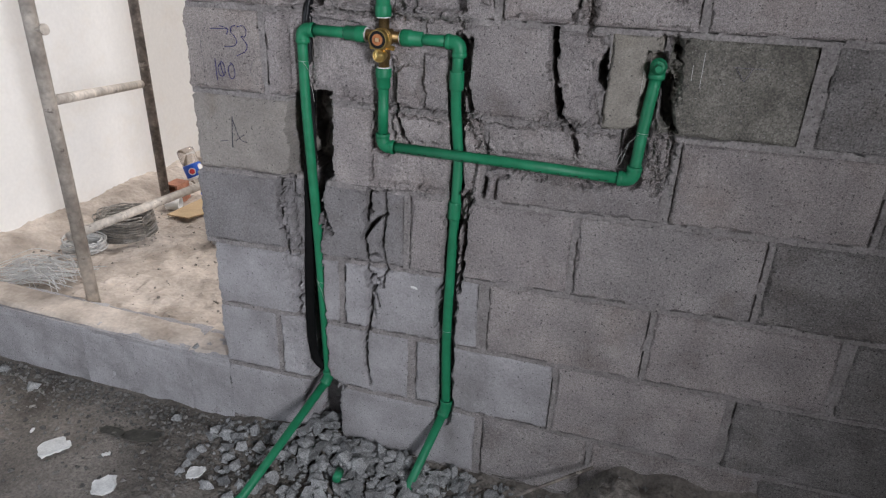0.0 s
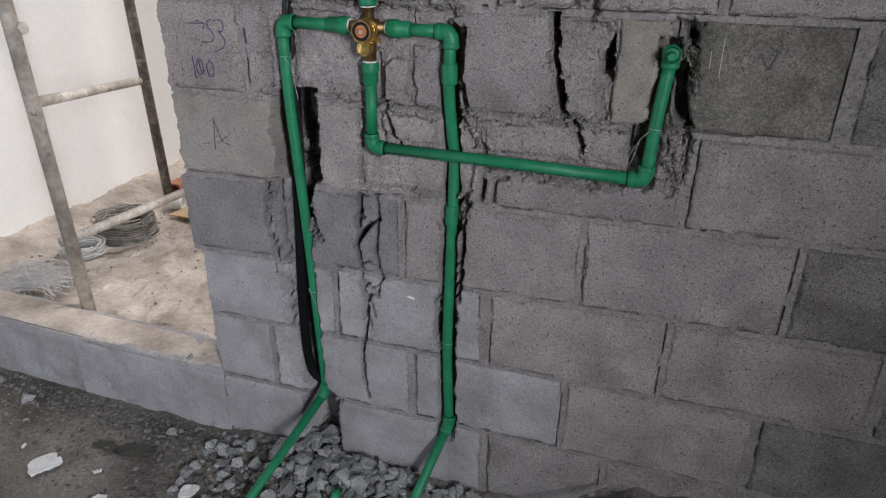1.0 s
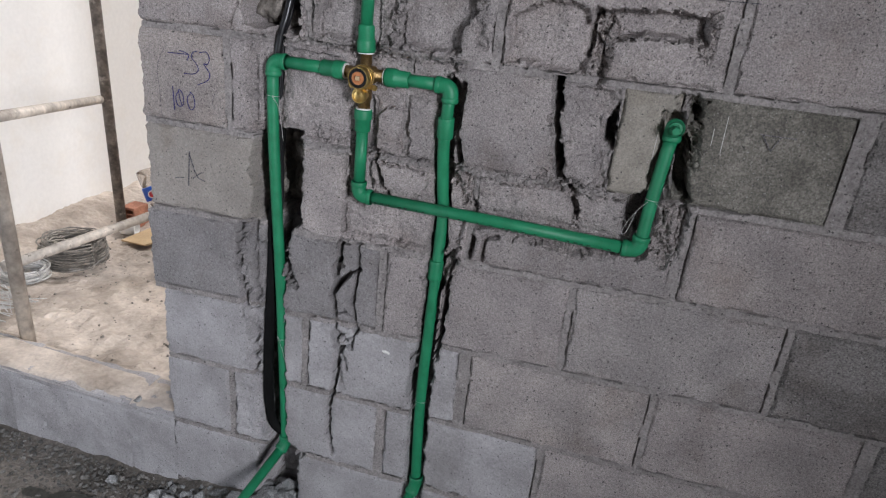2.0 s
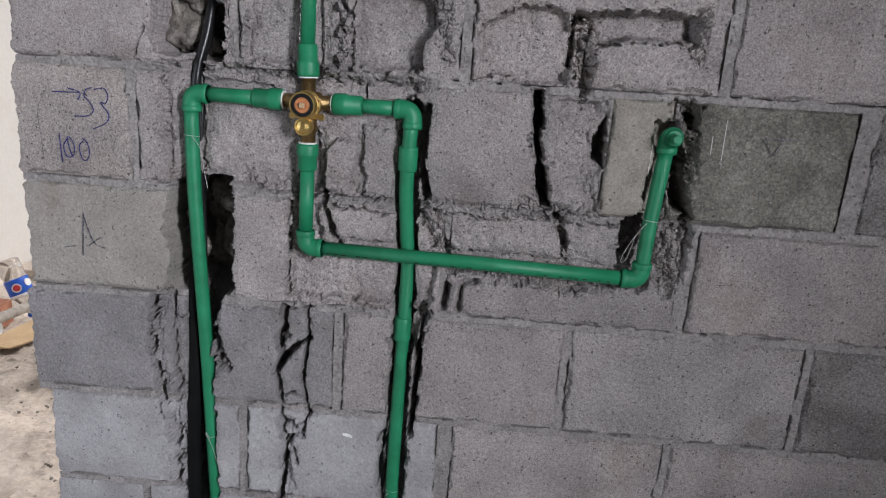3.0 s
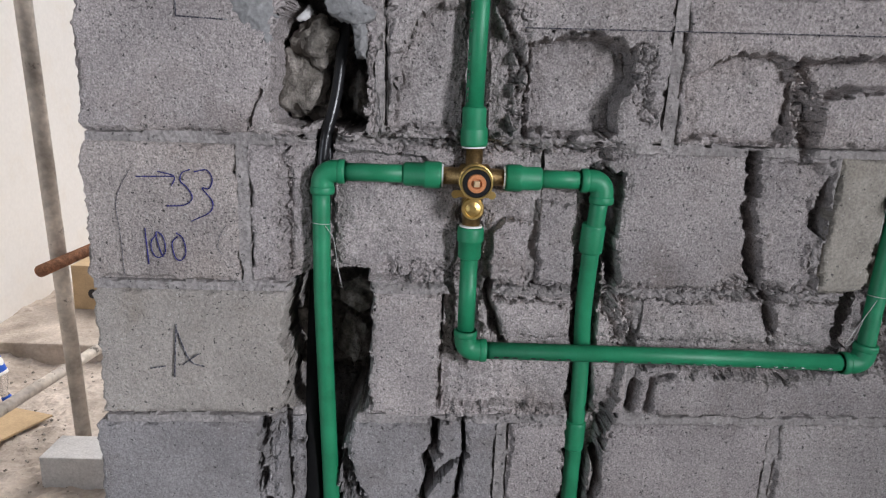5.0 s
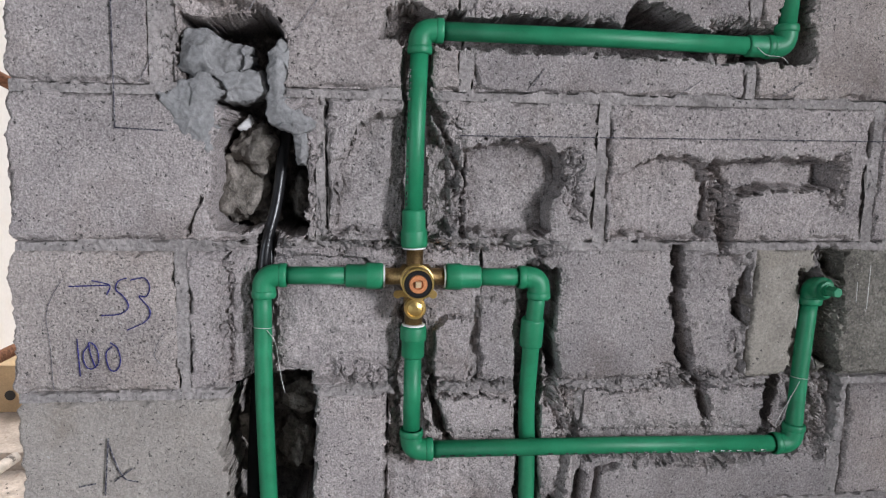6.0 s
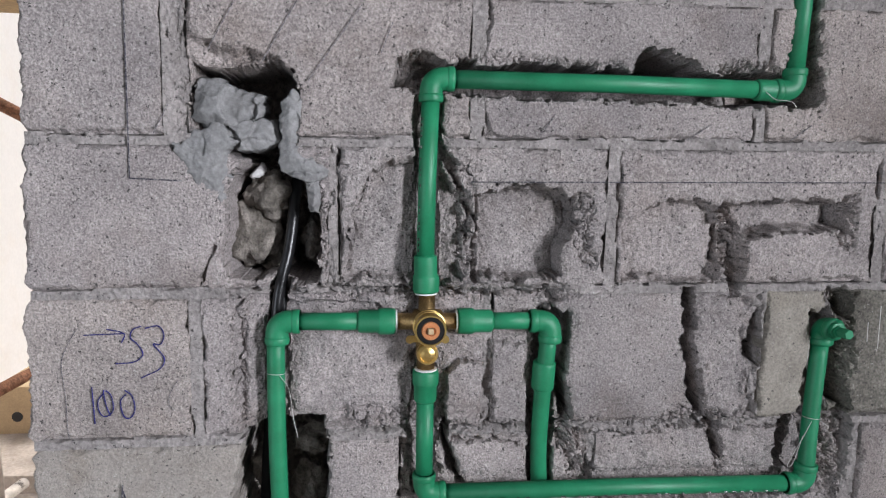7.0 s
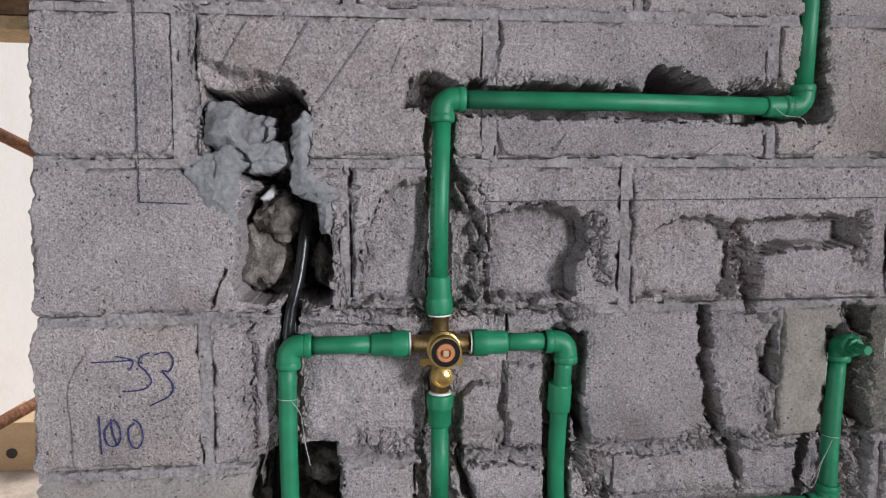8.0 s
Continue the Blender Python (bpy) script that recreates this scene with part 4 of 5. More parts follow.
# plug with a hexagon head in the stub
plug = part("plug", turned([(0, 0.0118), (0.006, 0.0118), (0.0065, 0.0085), (0.010, 0.0085)], (1.114, -0.020, 1.193), (0.03, -1, 0), 24),
            M_GREEN, pipes, "green test plug with a hexagon head", smooth=False)
part("plug_head", turned([(0, 0.0078), (0.016, 0.0078), (0.018, 0.0066)], (1.1143, -0.030, 1.193), (0.03, -1, 0), 6), M_GREEN, plug)
# printed marks along the pipe walls
for a, b, n in (((0.5075, -0.0055, 1.30), (0.5095, -0.0045, 1.49), 26), ((0.56, -0.0155, 0.948), (1.08, -0.0155, 0.947), 40)):
    rnd = random.Random(5)
    bars = []
    for i in range(n):
        if rnd.random() < 0.3:
            continue
        p = Vector(a).lerp(Vector(b), (i + 0.2) / n)
        q = Vector(a).lerp(Vector(b), (i + 0.2 + rnd.uniform(0.25, 0.6)) / n)
        bars.append(tube([p, q], 0.0009, 5))
    tagged(part("pipe_print", joined(bars), M_BLACK, pipes, "dark illegible print along the pipe"), kind="stuff")
settle_children(pipes)


# thin wire ties round pipes
def wire_tie(centre, axis, ends):
    c, d = Vector(centre), Vector(axis).normalized()
    side = d.orthogonal().normalized()
    up = d.cross(side)
    ring = [c + (side * math.cos(a) + up * math.sin(a)) * (R_PIPE + 0.0012) + d * 0.004 * math.sin(a * 0.5)
            for a in [2 * math.pi * i / 20 for i in range(22)]]
    pieces = [tube(ring, 0.00045, 6)] + [tube(smooth_path(e, 6), 0.00045, 6) for e in ends]
    tagged(part("wire_tie", joined(pieces), M_BRIGHTWIRE, smooth=True), "thin bright binding wire twisted round a green pipe", "wire",
           group="wire ties")


wire_tie((1.104, 0.000, 1.052), Z, [[(1.096, -0.012, 1.052), (1.082, -0.02, 1.037), (1.066, -0.02, 1.005), (1.062, -0.015, 0.985), (1.070, -0.016, 0.99), (1.080, -0.018, 1.032)],
                                    [(1.111, -0.011, 1.052), (1.122, -0.015, 1.044)]])
wire_tie((0.985, 0.006, 1.532), X, [[(0.985, -0.009, 1.528), (0.998, -0.012, 1.518), (1.02, -0.012, 1.516), (1.03, -0.012, 1.508)]])
wire_tie((0.314, 0.006, 1.128), Z, [[(0.322, -0.008, 1.13), (0.333, -0.004, 1.11), (0.338, 0.0, 1.07), (0.345, -0.004, 1.04)]])
wire_tie((0.331, 0.019, 0.54), Z, [[(0.333, 0.005, 0.54), (0.325, 0.002, 0.555), (0.338, 0.004, 0.52), (0.344, 0.006, 0.49)]])
wire_tie((0.696, 0.016, 0.47), Z, [[(0.69, 0.003, 0.47), (0.68, 0.0, 0.45), (0.682, 0.002, 0.42)]])

# ---- brass mixer ----
mixer = thing("shower_mixer", (0.522, 0.0, 1.12), "unfinished brass concealed shower mixer with a dark cartridge", "valve")
part("body", joined([turned([(0, 0.0105), (0.002, 0.0125), (0.018, 0.0125), (0.020, 0.0145), (0.062, 0.0145), (0.066, 0.0115), (0.110, 0.0115)],
                            (0.521, 0.004, 1.134), Z, 28),
                     turned([(0, 0.0118), (0.022, 0.0118), (0.026, 0.017), (0.062, 0.017), (0.066, 0.0118), (0.086, 0.0118)], (0.4785, 0.004, 1.203), X, 28)]),
     M_BRONZE, mixer, "dull cast brass body", smooth=True)
barrel = part("cartridge_housing", turned([(0, 0.0195), (0.012, 0.0195), (0.0125, 0.0225), (0.017, 0.0225), (0.0175, 0.0208), (0.021, 0.0208), (0.0215, 0.0225), (0.026, 0.0225),
                                          (0.0265, 0.0208), (0.030, 0.0216), (0.043, 0.0216), (0.0445, 0.0208), (0.0445, 0.0189), (0.040, 0.0187)], (0.5235, 0.004, 1.2), (0, -1, 0), 36), M_BRASS, mixer,
              "threaded brass housing", smooth=False)
part("cartridge", turned([(0.020, 0.0186), (0.0425, 0.0186), (0.0435, 0.0175), (0.0435, 0.0128), (0.041, 0.0125)], (0.5235, 0.004, 1.2), (0, -1, 0), 30), M_BLACK, barrel,
     "dark cartridge ring")
part("copper_ring", turned([(0.03, 0.0124), (0.0445, 0.0124), (0.0455, 0.0116), (0.0455, 0.0070), (0.043, 0.0065)], (0.5235, 0.004, 1.2), (0, -1, 0), 30), M_COPPER, barrel, "copper-coloured ring")
part("spindle", turned([(0.03, 0.0062), (0.0475, 0.0055), (0.0485, 0.0045)], (0.5235, 0.004, 1.2), (0, -1, 0), 4), M_CARD, barrel, "pale square spindle end")
part("lower_cap", turned([(0, 0.0120), (0.020, 0.0130), (0.021, 0.0150), (0.029, 0.0150), (0.0315, 0.0138), (0.0318, 0.0110), (0.0305, 0.0103), (0.0325, 0.004)], (0.521, 0.004, 1.164), (0, -1, 0), 30), M_BRASS, mixer, "bright brass screw cap")
lugs = bmesh.new()
for sx in (-1, 1):
    bmesh.ops.create_cone(lugs, cap_ends=True, segments=18, radius1=0.0055, radius2=0.0055, depth=0.004,
                          matrix=Matrix.Translation((0.522 + sx * 0.0245, -0.008, 1.180)) @ Matrix.Rotation(radians(90), 4, "X"))
bmesh.ops.create_cube(lugs, size=1.0, matrix=Matrix.Translation((0.522, -0.008, 1.181)) @ Matrix.Diagonal((0.046, 0.0038, 0.009, 1)))
part("mounting_lugs", lugs, M_BRASS, mixer)
settle_children(mixer)

# ---- black conduit ----
conduit = thing("electric_conduit", (0.30, 0.03, 0.25), "shiny black electric conduit and cable running down the chase", "cable")
part("conduit_tube", tube(smooth_path(
    [(0.303, 0.060, 1.06), (0.297, 0.055, 0.95), (0.296, 0.040, 0.84), (0.297, 0.030, 0.70), (0.291, 0.026, 0.55), (0.289, 0.024, 0.42), (0.294, 0.024, 0.31),
     (0.318, 0.030, 0.256), (0.395, 0.065, 0.217)], 10), 0.0125, 16), M_CONDUIT, conduit, "dull black conduit", smooth=True)
part("upper_cable", tube(smooth_path([(0.340, 0.10, 1.43), (0.337, 0.06, 1.37), (0.330, 0.040, 1.30), (0.318, 0.030, 1.245), (0.312, 0.030, 1.19), (0.304, 0.050, 1.05)], 10), 0.0078, 14),
     M_BLACK, conduit, smooth=True)
part("thin_cable", tube(smooth_path([(0.334, 0.12, 1.43), (0.332, 0.075, 1.37), (0.330, 0.056, 1.30), (0.322, 0.036, 1.245), (0.322, 0.034, 1.19), (0.316, 0.034, 1.08),
                      (0.312, 0.05, 0.95), (0.311, 0.044, 0.80), (0.310, 0.04, 0.60), (0.312, 0.04, 0.42)], 10), 0.0045, 10), M_BLACK, conduit, smooth=True)
settle_children(conduit)


# ---- stones ----
def stone(seed, at, size, squash=0.75):
    r = random.Random(seed)
    bm = bmesh.new()
    bmesh.ops.create_icosphere(bm, subdivisions=1, radius=0.5)
    planes = [(Vector((r.gauss(0, 1), r.gauss(0, 1), r.gauss(0, 1))).normalized(), r.uniform(0.14, 0.34)) for _ in range(7)]
    rot = Euler((r.uniform(0, 6), r.uniform(0, 6), r.uniform(0, 6))).to_matrix()
    vs = []
    for v in bm.verts:
        p = v.co.copy()
        for n_, d_ in planes:
            over = p.dot(n_) - d_
            if over > 0:
                p -= n_ * over
        p = rot @ (p * r.uniform(0.92, 1.08))
        vs.append((at[0] + p.x * size * 1.25, at[1] + p.y * size * 1.25, at[2] + p.z * size * 1.25 * squash))
    fs = [tuple(v.index for v in f.verts) for f in bm.faces]
    bm.free()
    return vs, fs


def rubble():
    r = random.Random(3)
    rocks = []
    for i in range(1150):
        x = min(max(r.gauss(0.46, 0.23), 0.0), 1.03)
        y = -abs(r.gauss(0.0, 0.14)) - 0.01
        if 0.275 < x < 0.38 and r.random() < 0.4:
            y = r.uniform(-0.03, 0.09)
        big = r.random()
        s = (r.uniform(0.032, 0.052) if big > 0.80 else r.uniform(0.018, 0.032) if big > 0.45 else r.uniform(0.008, 0.018))
        if y > -0.01 and not 0.28 < x < 0.375:
            y = -0.012
        heap = 0.04 * math.exp(-((x - 0.45) / 0.2) ** 2 - ((y + 0.06) / 0.12) ** 2)
        rocks.append(stone(i, (x, y - s * 0.3, ground_at(x, min(y, 0)) + s * 0.22 + heap * r.random()), s, r.uniform(0.55, 1.0)))
    grains = []
    for i in range(3200):
        x, y = r.uniform(-1.4, 1.1), -abs(r.gauss(0.0, 0.30)) - 0.012
        if x < 0.05 and r.random() < 0.75:
            y = -abs(r.gauss(0, 0.085)) - 0.015
        elif r.random() < 0.4:
            x, y = r.gauss(0.35, 0.35), -abs(r.gauss(0.1, 0.13)) - 0.015
        s = r.choice((0.005, 0.006, 0.008, 0.011, 0.016)) * r.uniform(0.7, 1.2)
        if -1.5 < x < 1.1:
            grains.append(stone(2000 + i, (x, y, ground_at(x, y) + s * 0.2), s))
    for i in range(150):
        x, y = r.uniform(1.05, 2.2), -abs(r.gauss(0.05, 0.14)) - 0.02
        s = r.choice((0.006, 0.009, 0.014, 0.02)) * r.uniform(0.7, 1.2)
        rocks.append(stone(4000 + i, (x, y, ground_at(x, y) + s * 0.15), s))
    tagged(part("rubble", joined(rocks), M_RUBBLE), "heap of broken grey concrete and grit along the wall", "rubble", kind="stuff")
    tagged(part("fine_rubble", joined(grains), M_GRIT), "small dark soiled grit strewn over the earth floor", "grit", kind="stuff")
    tagged(part("dark_stone", stone(78, (-0.13, 0.03, 0.212), 0.028, 0.6), M_RUBBLE), "small dark stone lying on the kerb", "stone")
    for i, (x, y, s) in enumerate(((-0.15, -0.07, 0.035), (-0.87, -0.06, 0.04), (-0.70, -0.10, 0.045))):
        tagged(part("loose_stone", stone(90 + i, (x, y, ground_at(x, y) + 0.008), s, 0.7), M_RUBBLE), "loose grey stone on the earth floor", "stone",
               group="loose stones")


def lump(seed, at, size, stretch=1.2):
    bm = bmesh.new()
    bmesh.ops.create_icosphere(bm, subdivisions=4, radius=0.5)
    vs = []
    for v in bm.verts:
        p = v.co.copy()
        k = 1 + 0.55 * noise.noise(p * 2.2 + Vector((seed, 0, 0))) + 0.28 * noise.noise(p * 5.5 + Vector((0, seed, 0))) + 0.14 * noise.noise(p * 13)
        vs.append((at[0] + p.x * k * size, at[1] + p.y * k * size, at[2] + p.z * k * size * stretch))
    fs = [tuple(v.index for v in f.verts) for f in bm.faces]
    bm.free()
    return vs, fs


rubble()
tagged(part("brown_lump", lump(31.0, (1.19, -0.10, 0.165), 0.10, 0.8), M_LUMP, smooth=True), "rough brownish lump of broken masonry on the debris", "stone")
for q, (lx, ly, lz, ls, st) in enumerate(((0.297, 0.060, 1.378, 0.060, 1.1), (0.280, 0.075, 1.315, 0.066, 1.5), (0.305, 0.080, 1.283, 0.045, 1.0), (0.362, 0.10, 1.30, 0.040, 1.8),
                                          (0.282, 0.055, 0.965, 0.036, 1.3), (0.280, 0.075, 0.905, 0.036, 1.2), (0.362, 0.070, 1.00, 0.048, 1.1), (0.352, 0.085, 0.92, 0.052, 1.5),
                                          (0.365, 0.045, 0.72, 0.022, 1.5), (0.360, 0.050, 0.63, 0.024, 1.3))):
    tagged(part("mortar_lump", lump(q * 7.3 + 2, (lx, ly + (0.025 if lz < 1.2 else 0.012), lz), ls, st), M_LUMP, smooth=True), "lump of broken brownish mortar inside a hollow block", "rubble",
           group="lumps in the broken blocks")


# smeared cement in the upper hole
def plate(outline, seed, base, lean=(0.0, 0.0), bulge=0.006, rough=0.006, thick=0.010, ragged=0.010, size=0.045):
    """A trowelled lump of cement with a broken outline, its face made of a few flat flakes."""
    xs, zs = [p[0] for p in outline], [p[1] for p in outline]
    x0, x1, z0, z1 = min(xs) - 0.012, max(xs) + 0.012, min(zs) - 0.012, max(zs) + 0.012
    nx, nz = round((x1 - x0) / 0.0014), round((z1 - z0) / 0.0014)
    gx, gz = np.meshgrid(np.linspace(x0, x1, nx), np.linspace(z0, z1, nz))
    out = poly_distance(gx, gz, outline) + fbm(gx, gz, 0.022, seed, 4) * ragged
    wx, wz = gx + fbm(gx, gz, 0.04, seed + 5, 3) * 0.02, gz + fbm(gx, gz, 0.04, seed + 6, 3) * 0.02
    y = base + lean[0] * (gx - sum(xs) / len(xs)) + lean[1] * (gz - sum(zs) / len(zs))
    y = y - bulge * np.clip(-out / 0.02, 0, 1) + (facets(wx, wz, size, seed + 11) - 0.5) * rough + fbm(gx, gz, 0.02, seed + 8, 3) * rough * 0.25
    y = y + fbm(gx, gz, 0.005, seed + 9, 2) * 0.0007 + np.clip(1 + out / 0.003, 0, 1.5) ** 2 * thick
    verts = np.stack([gx, y, gz], -1).reshape(-1, 3)
    idx = np.arange(nx * nz).reshape(nz, nx)
    quads = np.stack([idx[:-1, :-1], idx[:-1, 1:], idx[1:, 1:], idx[1:, :-1]], -1).reshape(-1, 4)
    keep = out.reshape(-1)[quads].max(1) < 0.001
    return verts.tolist(), [tuple(f) for f in quads[keep].tolist()]


patch = thing("cement_patch", (0.25, 0.0, 1.40), "smeared grey cement plugging a broken hole above a conduit", "cement")
part("smear", plate([(0.194, 1.436), (0.212, 1.462), (0.242, 1.468), (0.272, 1.446), (0.263, 1.415), (0.264, 1.397), (0.247, 1.366), (0.222, 1.374), (0.203, 1.400)],
                    403, 0.001, (0.0, 0.0), 0.006, 0.004, 0.004, 0.016), M_CEMENT, patch, smooth=True)
part("plug_lump", plate([(0.214, 1.530), (0.264, 1.518), (0.303, 1.510), (0.308, 1.490), (0.292, 1.471), (0.270, 1.460), (0.236, 1.456), (0.212, 1.472), (0.208, 1.505)],
                        415, 0.030, (0.10, 0.35), 0.012, 0.020, 0.035, 0.010), M_CEMENT, patch, smooth=True)
part("plug_lump", plate([(0.214, 1.470), (0.270, 1.472), (0.314, 1.476), (0.324, 1.447), (0.298, 1.432), (0.270, 1.428), (0.232, 1.440)],
                        423, 0.020, (0.05, 0.25), 0.010, 0.014, 0.04, 0.008), M_CEMENT, patch, smooth=True)
part("flap", plate([(0.320, 1.499), (0.340, 1.518), (0.353, 1.505), (0.353, 1.445), (0.374, 1.420), (0.392, 1.410), (0.380, 1.396), (0.356, 1.388), (0.334, 1.403), (0.318, 1.416), (0.322, 1.459)],
                   421, 0.006, (-0.12, 0.0), 0.008, 0.012, 0.03, 0.008, 0.035), M_CEMENT, patch, smooth=True)
part("flap_tail", plate([(0.354, 1.394), (0.378, 1.405), (0.381, 1.368), (0.373, 1.350), (0.361, 1.353), (0.355, 1.375)], 431, 0.002, (0.0, 0.0), 0.006, 0.008, 0.02, 0.008, 0.02),
     M_CEMENT, patch, smooth=True)
part("pale_flake", plate([(0.296, 1.420), (0.272, 1.399), (0.286, 1.390), (0.303, 1.407)], 437, 0.030, (0.2, 0.3), 0.002, 0.004, 0.006, 0.006, 0.02), M_PALEBLOCK, patch, "torn pale flake", smooth=True)
settle_children(patch)


# ---- marks on the blocks ----
def strokes(name, paths, width, mat, label, category, y=-0.0022):
    pieces = []
    for p in paths:
        pts = smooth_path([(a, y, b) for a, b in p], 6) if len(p) > 2 else [Vector((a, y, b)) for a, b in p]
        pieces.append(tube(pts, width, 6))
    return tagged(part(name, joined(pieces), mat), label, category)


strokes("handwriting", [
    [(0.068, 1.187), (0.119, 1.189)], [(0.097, 1.195), (0.119, 1.189), (0.115, 1.176)],
    [(0.141, 1.199), (0.130, 1.194), (0.127, 1.183), (0.136, 1.174), (0.142, 1.160), (0.130, 1.150), (0.107, 1.148)],
    [(0.146, 1.196), (0.163, 1.199), (0.170, 1.187), (0.165, 1.174), (0.156, 1.174), (0.169, 1.156), (0.164, 1.141), (0.139, 1.128)],
    [(0.075, 1.116), (0.077, 1.065)],
    [(0.090, 1.108), (0.082, 1.096), (0.084, 1.080), (0.092, 1.075), (0.101, 1.084), (0.099, 1.104), (0.090, 1.111), (0.092, 1.092), (0.097, 1.076)],
    [(0.119, 1.106), (0.111, 1.096), (0.114, 1.076), (0.122, 1.072), (0.129, 1.084), (0.126, 1.103), (0.117, 1.111)]],
    0.0009, M_INK, "handwritten arrow, 53 and 100 in blue ink on a block", "writing")
strokes("pencil_letter", [[(0.109, 0.977), (0.102, 0.895)], [(0.108, 0.971), (0.125, 0.923), (0.146, 0.913)], [(0.068, 0.908), (0.090, 0.912)],
                          [(0.115, 0.915), (0.139, 0.933)]],
        0.0011, M_MARKER, "letter-like pencil mark on a pale block", "mark")
strokes("marking_line", [[(0.135, 1.66), (0.134, 1.394)], [(0.134, 1.394), (0.199, 1.392)]], 0.0009, M_MARKER, "dark corner line ruled on the blocks", "mark")
strokes("level_line", [[(0.577, 1.397), (1.20, 1.4065)]], 0.0007, M_MARKER, "thin ruled level line across the wall", "mark")
strokes("level_triangle", [[(1.252, 1.202), (1.310, 1.203)], [(1.257, 1.201), (1.275, 1.176)], [(1.275, 1.176), (1.286, 1.202)]], 0.0009, M_PENCIL,
        "drawn triangle level mark on a dark block", "mark")
for x0, z0, x1, z1 in ((0.235, 1.559, 0.271, 1.623), (0.302, 1.545, 0.351, 1.630), (0.361, 1.524, 0.430, 1.622), (0.455, 1.562, 0.470, 1.602),
                       (0.669, 1.46, 0.691, 1.490), (0.878, 1.46, 0.914, 1.483), (1.029, 1.462, 1.061, 1.485), (0.165, 1.452, 0.185, 1.49)):
    strokes("scribed_line", [[(x0, z0), (x1, z1)]], 0.0006, M_PENCIL, "slanting pencil stroke scribed on a block", "mark")
for crack in ([(0.061, 1.197), (0.048, 1.176), (0.038, 1.148), (0.041, 1.106), (0.042, 1.059), (0.043, 1.045)],
              [(0.186, 1.124), (0.177, 1.109), (0.173, 1.093), (0.180, 1.081)]):
    strokes("thin_crack", [crack], 0.00045, M_PENCIL, "fine dark crack in the face of a block", "crack")

strokes("white_drip", [[(1.088, 1.18), (1.087, 1.13)]], 0.0003, M_PAPER, "thin white drips on a weathered block", "stain")
strokes("white_drip", [[(1.196, 1.225), (1.197, 1.16)], [(1.178, 1.20), (1.179, 1.17)]], 0.0004, M_PAPER, "thin white drips on a dark block", "stain")

strokes("white_mark", [[(0.598, 0.590), (0.606, 0.587), (0.613, 0.589)], [(0.603, 0.591), (0.616, 0.585)]], 0.0022, M_PAPER, "small white smear on a smooth block", "stain", -0.0005)

# ---- scraps on the earth floor ----
def flake(name, cx, cy, w, d, rz, seed, label, mat=None, thick=0.005, category="scrap", group="white scraps"):
    r = random.Random(seed)
    n = 26
    outline = []
    for i in range(n):
        a = 2 * math.pi * i / n
        k = (abs(math.cos(a)) ** 4 + abs(math.sin(a)) ** 4) ** -0.25
        k *= 1 + 0.22 * noise.noise(Vector((math.cos(a) * 1.3 + seed, math.sin(a) * 1.3, 0))) + r.uniform(-0.07, 0.07)
        outline.append((math.cos(a) * k * w / 2, math.sin(a) * k * d / 2))
    rot = Matrix.Rotation(radians(rz), 2)
    g = ground_at(cx, cy) + 0.004
    bm = bmesh.new()
    vs = []
    for a, b in outline:
        q = rot @ Vector((a, b))
        vs.append(bm.verts.new((cx + q.x, cy + q.y, g + 0.006 * r.random() + 0.01 * (a / w))))
    f = bm.faces.new(vs)
    ext = bmesh.ops.extrude_face_region(bm, geom=[f])
    for v in ext["geom"]:
        if isinstance(v, bmesh.types.BMVert):
            v.co.z += thick
    bmesh.ops.recalc_face_normals(bm, faces=bm.faces[:])
    tagged(part(name, bm, mat or M_PAPER), label, category, group)


flake("white_scrap", -0.405, -0.305, 0.075, 0.085, -20, 5, "broken white plasterboard scrap on the earth floor")
flake("white_scrap", -0.155, -0.375, 0.065, 0.065, 30, 8, "torn white scrap crumpled on the earth floor")
flake("white_scrap", 0.05, -0.25, 0.05, 0.045, 10, 12, "small torn white scrap beside the rubble")
flake("mud_patch", -0.20, -0.175, 0.13, 0.05, 8, 21, "dark damp patch of mud on the earth floor", M_MUD, 0.002, "mud", "damp patches")
flake("mud_patch", -0.30, -0.185, 0.09, 0.03, -6, 23, "dark damp patch of mud on the earth floor", M_MUD, 0.002, "mud", "damp patches")
flake("white_scrap", -0.24, -0.275, 0.028, 0.008, 12, 14, "thin white sliver on the earth floor")
flake("white_scrap", -0.52, -0.27, 0.014, 0.012, 12, 15, "tiny white chip on the earth floor")
tagged(part("steel_rod", tube([(0.90, -0.10, 0.055), (1.121, -0.03, 0.185)], 0.0045, 10), M_DARKTUBE, smooth=True), "thin dark reinforcing rod leaning on debris", "rod")
tagged(part("pipe_offcut", tube([(0.45, -0.14, 0.045), (0.46, -0.18, 0.055)], 0.012, 16), M_GREEN, smooth=True), "short green pipe offcut among the rubble", "pipe")

